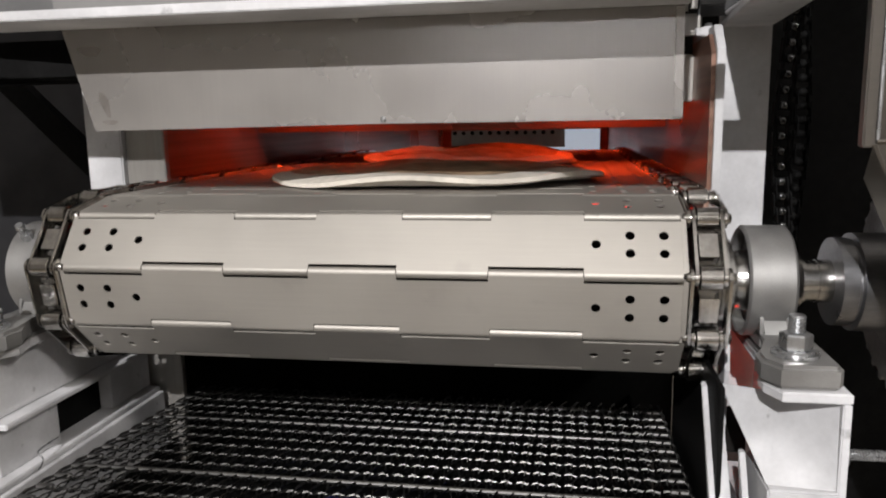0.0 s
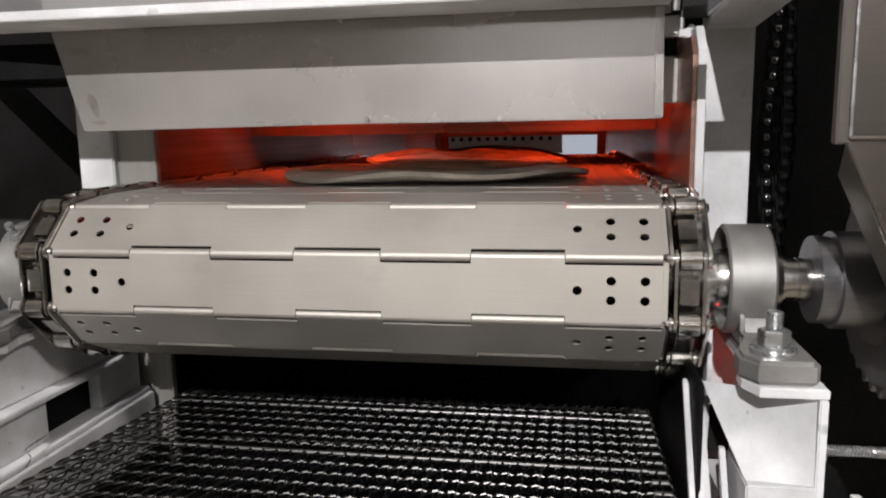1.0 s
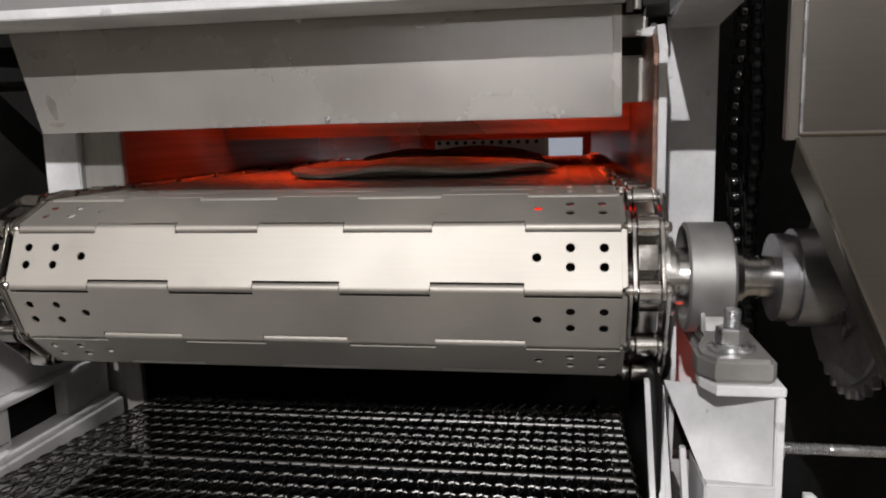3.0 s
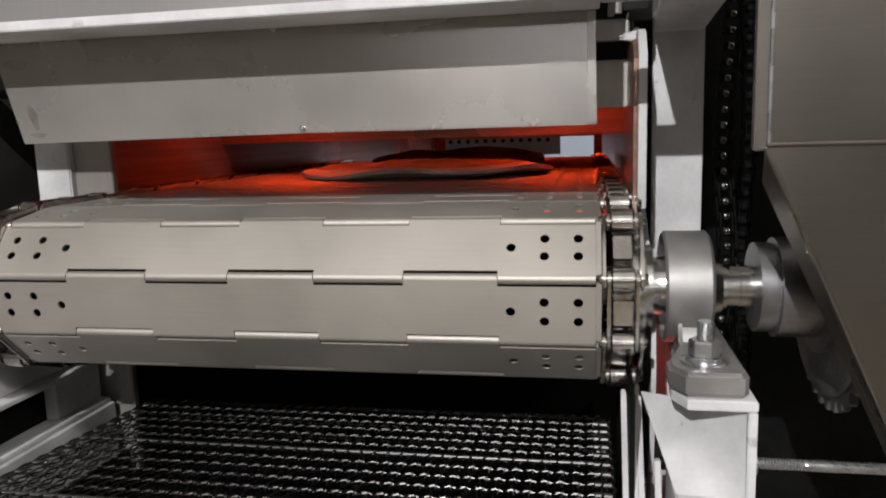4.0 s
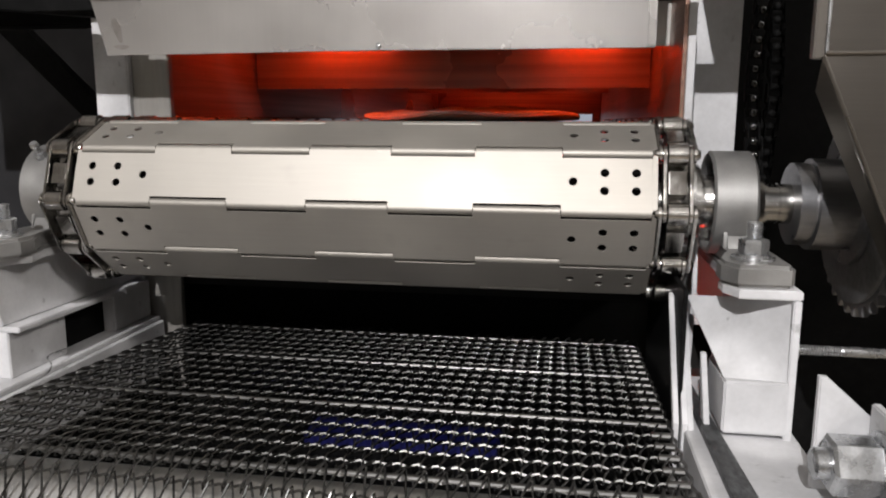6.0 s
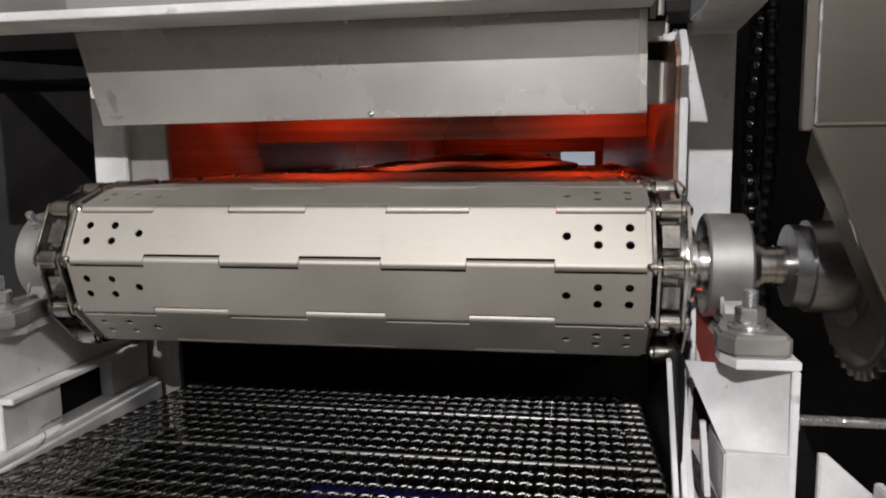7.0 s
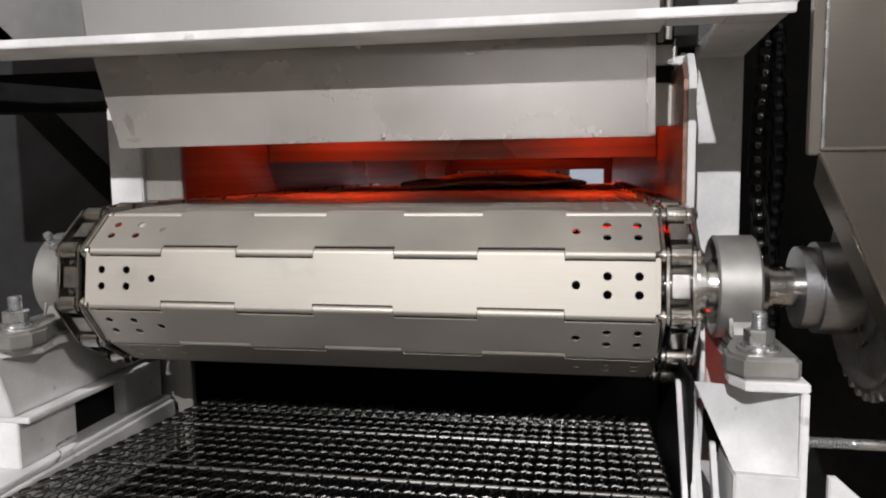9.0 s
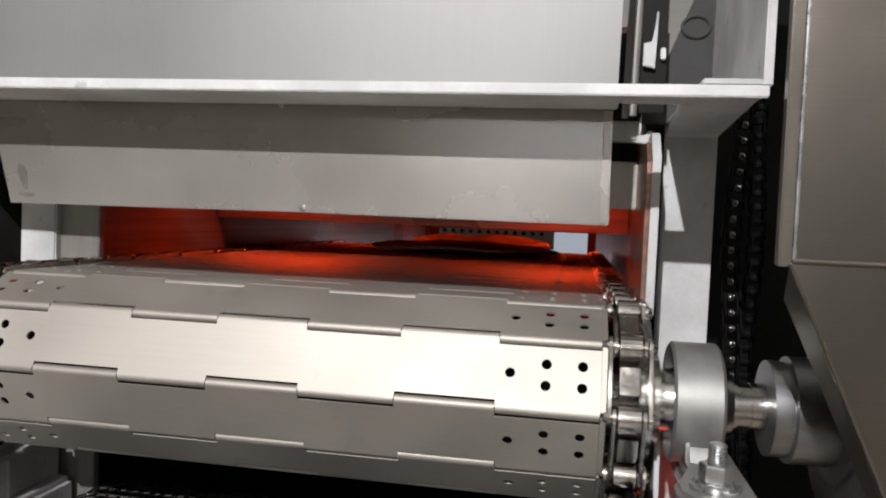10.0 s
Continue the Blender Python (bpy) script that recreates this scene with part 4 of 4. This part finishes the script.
def belt():
    row, wire = belt_row()
    rod = flush(tube(bmesh.new(), [(-BELT_HALF - 0.002, 0, 0.0022), (0, 0, 0.0022), (BELT_HALF + 0.002, 0, 0.0022)], 0.0022, 10), "cross_rod", ROD, True)
    edge = {}
    for s in (-1, 1):
        bm = bmesh.new()
        a, b = sorted((s * (BELT_HALF - 0.012), s * (BELT_HALF + 0.004)))
        lathe(bm, [(a, 0.0018), (a + 0.001, 0.0029), (b - 0.001, 0.0029), (b, 0.0018)], 10, 0.0, 0.0015)
        tube(bm, [(b if s > 0 else a, 0, 0.0015), (b + 0.002 if s > 0 else a - 0.002, STEP * 0.5, 0.002), (b if s > 0 else a, STEP, 0.0015)], 0.0014, 6)
        edge[s] = flush(bm, "edge_link", ROD, True)
    for k in range(-4, 62):
        ob = thing("belt_spiral", row, WIRE, "spiral row of the steel wire mesh belt", "mesh belt", "rows of the mesh belt")
        part("cross_wire", wire, ROD, ob, "crimped bright cross wire")
        if k % PER_ROD == 0:
            part("cross_rod", rod, ROD, ob, "bright straight cross rod")
        for s in (-1, 1):
            part("edge_link", edge[s], ROD, ob, "bright welded belt edge link")
        ROWS_BELT.append((k, ob))


belt()


def belt_pose(s):
    """Where the belt stands s metres before (plus) or past (minus) the top of its nose roller."""
    tilt = math.atan(SLOPE)
    top_z = BELT_Z - SLOPE * NOSE_Y
    far = (TAIL_Y - NOSE_Y) / math.cos(tilt)
    if s > far:
        # past the tail the belt dips away into the dark
        a = min((s - far) / 0.05, radians(75) - tilt)
        d = max(0.0, s - far - 0.05 * (radians(75) - tilt))
        y = TAIL_Y + 0.05 * (math.sin(tilt + a) - math.sin(tilt)) + d * math.cos(tilt + a)
        z = top_z - far * math.sin(tilt) - 0.05 * (math.cos(tilt) - math.cos(tilt + a)) - d * math.sin(tilt + a)
        return pose(0, y, z, -math.degrees(tilt + a), 0, 0)
    if s >= 0:
        return pose(0, NOSE_Y + s * math.cos(tilt), top_z - s * math.sin(tilt), -math.degrees(tilt), 0, 0)
    r = NOSE_R
    cy, cz = NOSE_Y - r * math.sin(tilt), top_z - r * math.cos(tilt)
    a = -s / r
    if a < 2.6:
        return pose(0, cy - r * math.sin(a - tilt), cz + r * math.cos(a - tilt), math.degrees(a - tilt), 0, 0)
    k = 2.6 - tilt
    d = -s - 2.6 * r
    return pose(0, cy - r * math.sin(k) + d * (-math.cos(k)), cz + r * math.cos(k) - d * math.sin(k), math.degrees(k), 0, 0)


def belt_base():
    tilt = math.atan(SLOPE)
    cy = NOSE_Y - NOSE_R * math.sin(tilt)
    cz = BELT_Z - SLOPE * NOSE_Y - NOSE_R * math.cos(tilt)
    bm = bmesh.new()
    lathe(bm, [(-0.285, 0.010), (-0.276, 0.010), (-0.2755, NOSE_R - 0.0045), (0.2755, NOSE_R - 0.0045), (0.276, 0.010), (0.285, 0.010)], 40, cy, cz)
    roll = thing("nose_roller", bm, ROLLER, "polished steel roller under the end of the mesh belt", "roller", smooth=True)
    for x in (-0.300, 0.2855):
        part("axle_end", lathe(bmesh.new(), [(x, 0.0095), (x + 0.0145, 0.0095)], 16, cy, cz), ZINC, roll, "", True)
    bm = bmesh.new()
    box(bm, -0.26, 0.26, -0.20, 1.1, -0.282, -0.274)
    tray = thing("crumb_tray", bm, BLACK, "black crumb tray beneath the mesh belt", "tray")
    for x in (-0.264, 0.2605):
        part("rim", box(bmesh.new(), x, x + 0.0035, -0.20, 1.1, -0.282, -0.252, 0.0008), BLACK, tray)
    # A near-black sheet fills in the darkness behind the belt's tail.
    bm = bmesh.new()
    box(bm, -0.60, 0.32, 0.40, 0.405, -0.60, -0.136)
    thing("skirt_plate", bm, BLACK, "black sheet standing in for the unlit space behind the mesh belt", "plate", kind="structure")
    bm = bmesh.new()
    box(bm, -0.08, 0.130, 0.022, 0.072, -0.2738, -0.258, 0.003)
    thing("plastic_tray", bm, BLUE, "dark blue shallow plastic tray beneath the mesh belt", "tray")
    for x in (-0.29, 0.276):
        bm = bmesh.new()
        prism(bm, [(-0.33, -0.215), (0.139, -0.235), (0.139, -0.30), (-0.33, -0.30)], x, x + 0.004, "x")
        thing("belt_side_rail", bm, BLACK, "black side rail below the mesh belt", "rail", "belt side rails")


belt_base()


# ---- bread ----
def bread(seed, rx, ry, thick):
    """A puffed flatbread with a wavy rim, a flat underside and a swollen crust."""
    rng = random.Random(seed)
    bm = bmesh.new()
    n, rings = 56, 12
    ph = [rng.uniform(0, 6.28) for _ in range(8)]

    def rim(a):
        return 1 + 0.05 * math.sin(2 * a + ph[0]) + 0.04 * math.sin(3 * a + ph[1]) + 0.02 * math.sin(7 * a + ph[2])

    def lift(a):
        return 0.004 + 0.006 * (0.5 + 0.5 * math.sin(2 * a + ph[3])) + 0.003 * math.sin(5 * a + ph[4])
    grids = []
    for side in (1, -1):
        g = []
        for j in range(rings + 1):
            f = j / rings
            row = []
            for i in range(n):
                a = 2 * math.pi * i / n
                k = rim(a) * f
                e = lift(a) * f ** 5
                if side > 0:
                    z = e + 0.004 + thick * (1 - f ** 3) ** 0.7 * (0.8 + 0.35 * noise.noise((3 * k * math.cos(a) + seed, 3 * k * math.sin(a), 0)))
                else:
                    z = e * 0.95 if f > 0.6 else 0.0
                row.append(bm.verts.new((rx * k * math.cos(a), ry * k * math.sin(a), z)))
            g.append(row)
        for j in range(rings):
            for i in range(n):
                bm.faces.new((g[j][i], g[j + 1][i], g[j + 1][(i + 1) % n], g[j][(i + 1) % n]))
        grids.append(g)
    for i in range(n):
        bm.faces.new((grids[0][-1][i], grids[1][-1][i], grids[1][-1][(i + 1) % n], grids[0][-1][(i + 1) % n]))
    bmesh.ops.remove_doubles(bm, verts=bm.verts, dist=1e-5)
    top = bmesh.new()
    g = []
    for j in range(10):
        f = 0.86 * j / 9
        row = []
        for i in range(n):
            a = 2 * math.pi * i / n
            k = rim(a) * f * (1 + 0.05 * math.sin(4 * a + ph[5]) * f)
            f3 = min(1.0, k / rim(a))
            z = lift(a) * f3 ** 5 + 0.0046 + thick * (1 - f3 ** 3) ** 0.7 * (0.8 + 0.35 * noise.noise((3 * k * math.cos(a) + seed, 3 * k * math.sin(a), 0)))
            row.append(top.verts.new((rx * k * math.cos(a), ry * k * math.sin(a), z)))
        g.append(row)
    for j in range(9):
        for i in range(n):
            top.faces.new((g[j][i], g[j + 1][i], g[j + 1][(i + 1) % n], g[j][(i + 1) % n]))
    bmesh.ops.remove_doubles(top, verts=top.verts, dist=1e-5)
    loaf = thing("flatbread", bm, DOUGH, "pale puffed round flatbread riding on the slats", "bread", "flatbreads on the conveyor", smooth=True)
    part("crust", top, CRUST, loaf, "browned baked top crust", True)
    return loaf


BREADS = [(bread(3, 0.165, 0.145, 0.018), 0.034, 0.165), (bread(5, 0.165, 0.145, 0.026), 0.030, 0.480)]


# ---- what moves ----
def motions():
    tenths = [0.1 * i for i in range(101)]
    angle = [drum_angle(t) for t in tenths]
    for k, slat in SLATS:
        rows = []
        for i in range(101):
            a = angle[i] + 45 * k
            (y0, z0), (y1, z1) = joint(a), joint(a + 45)
            rows.append((tenths[i], pose(0, y0, z0, math.degrees(math.atan2(z1 - z0, y1 - y0)), 0, 0)))
        walk(slat, rows)
    walk(SHAFT_THING, [(t, pose(0, 0, 0, -a, 0, 0)) for t, a in zip(tenths, angle)])
    for k, row in ROWS_BELT:
        s0 = STEP * k + (0.076 - NOSE_Y) - STEP * 18
        ends = [s0 - BELT_SPEED * t for t in (0, 10)]
        step = 5 if ends[1] > 0.02 and ends[0] < TAIL_Y - NOSE_Y - 0.05 else 1
        walk(row, [(tenths[i], belt_pose(s0 - BELT_SPEED * tenths[i])) for i in range(0, 101, step)])
    for loaf, x, y in BREADS:
        walk(loaf, [(tenths[i], pose(x, y + PITCH * (angle[i] - angle[0]) / 45, RP + 0.0045)) for i in range(0, 101, 5)])


motions()
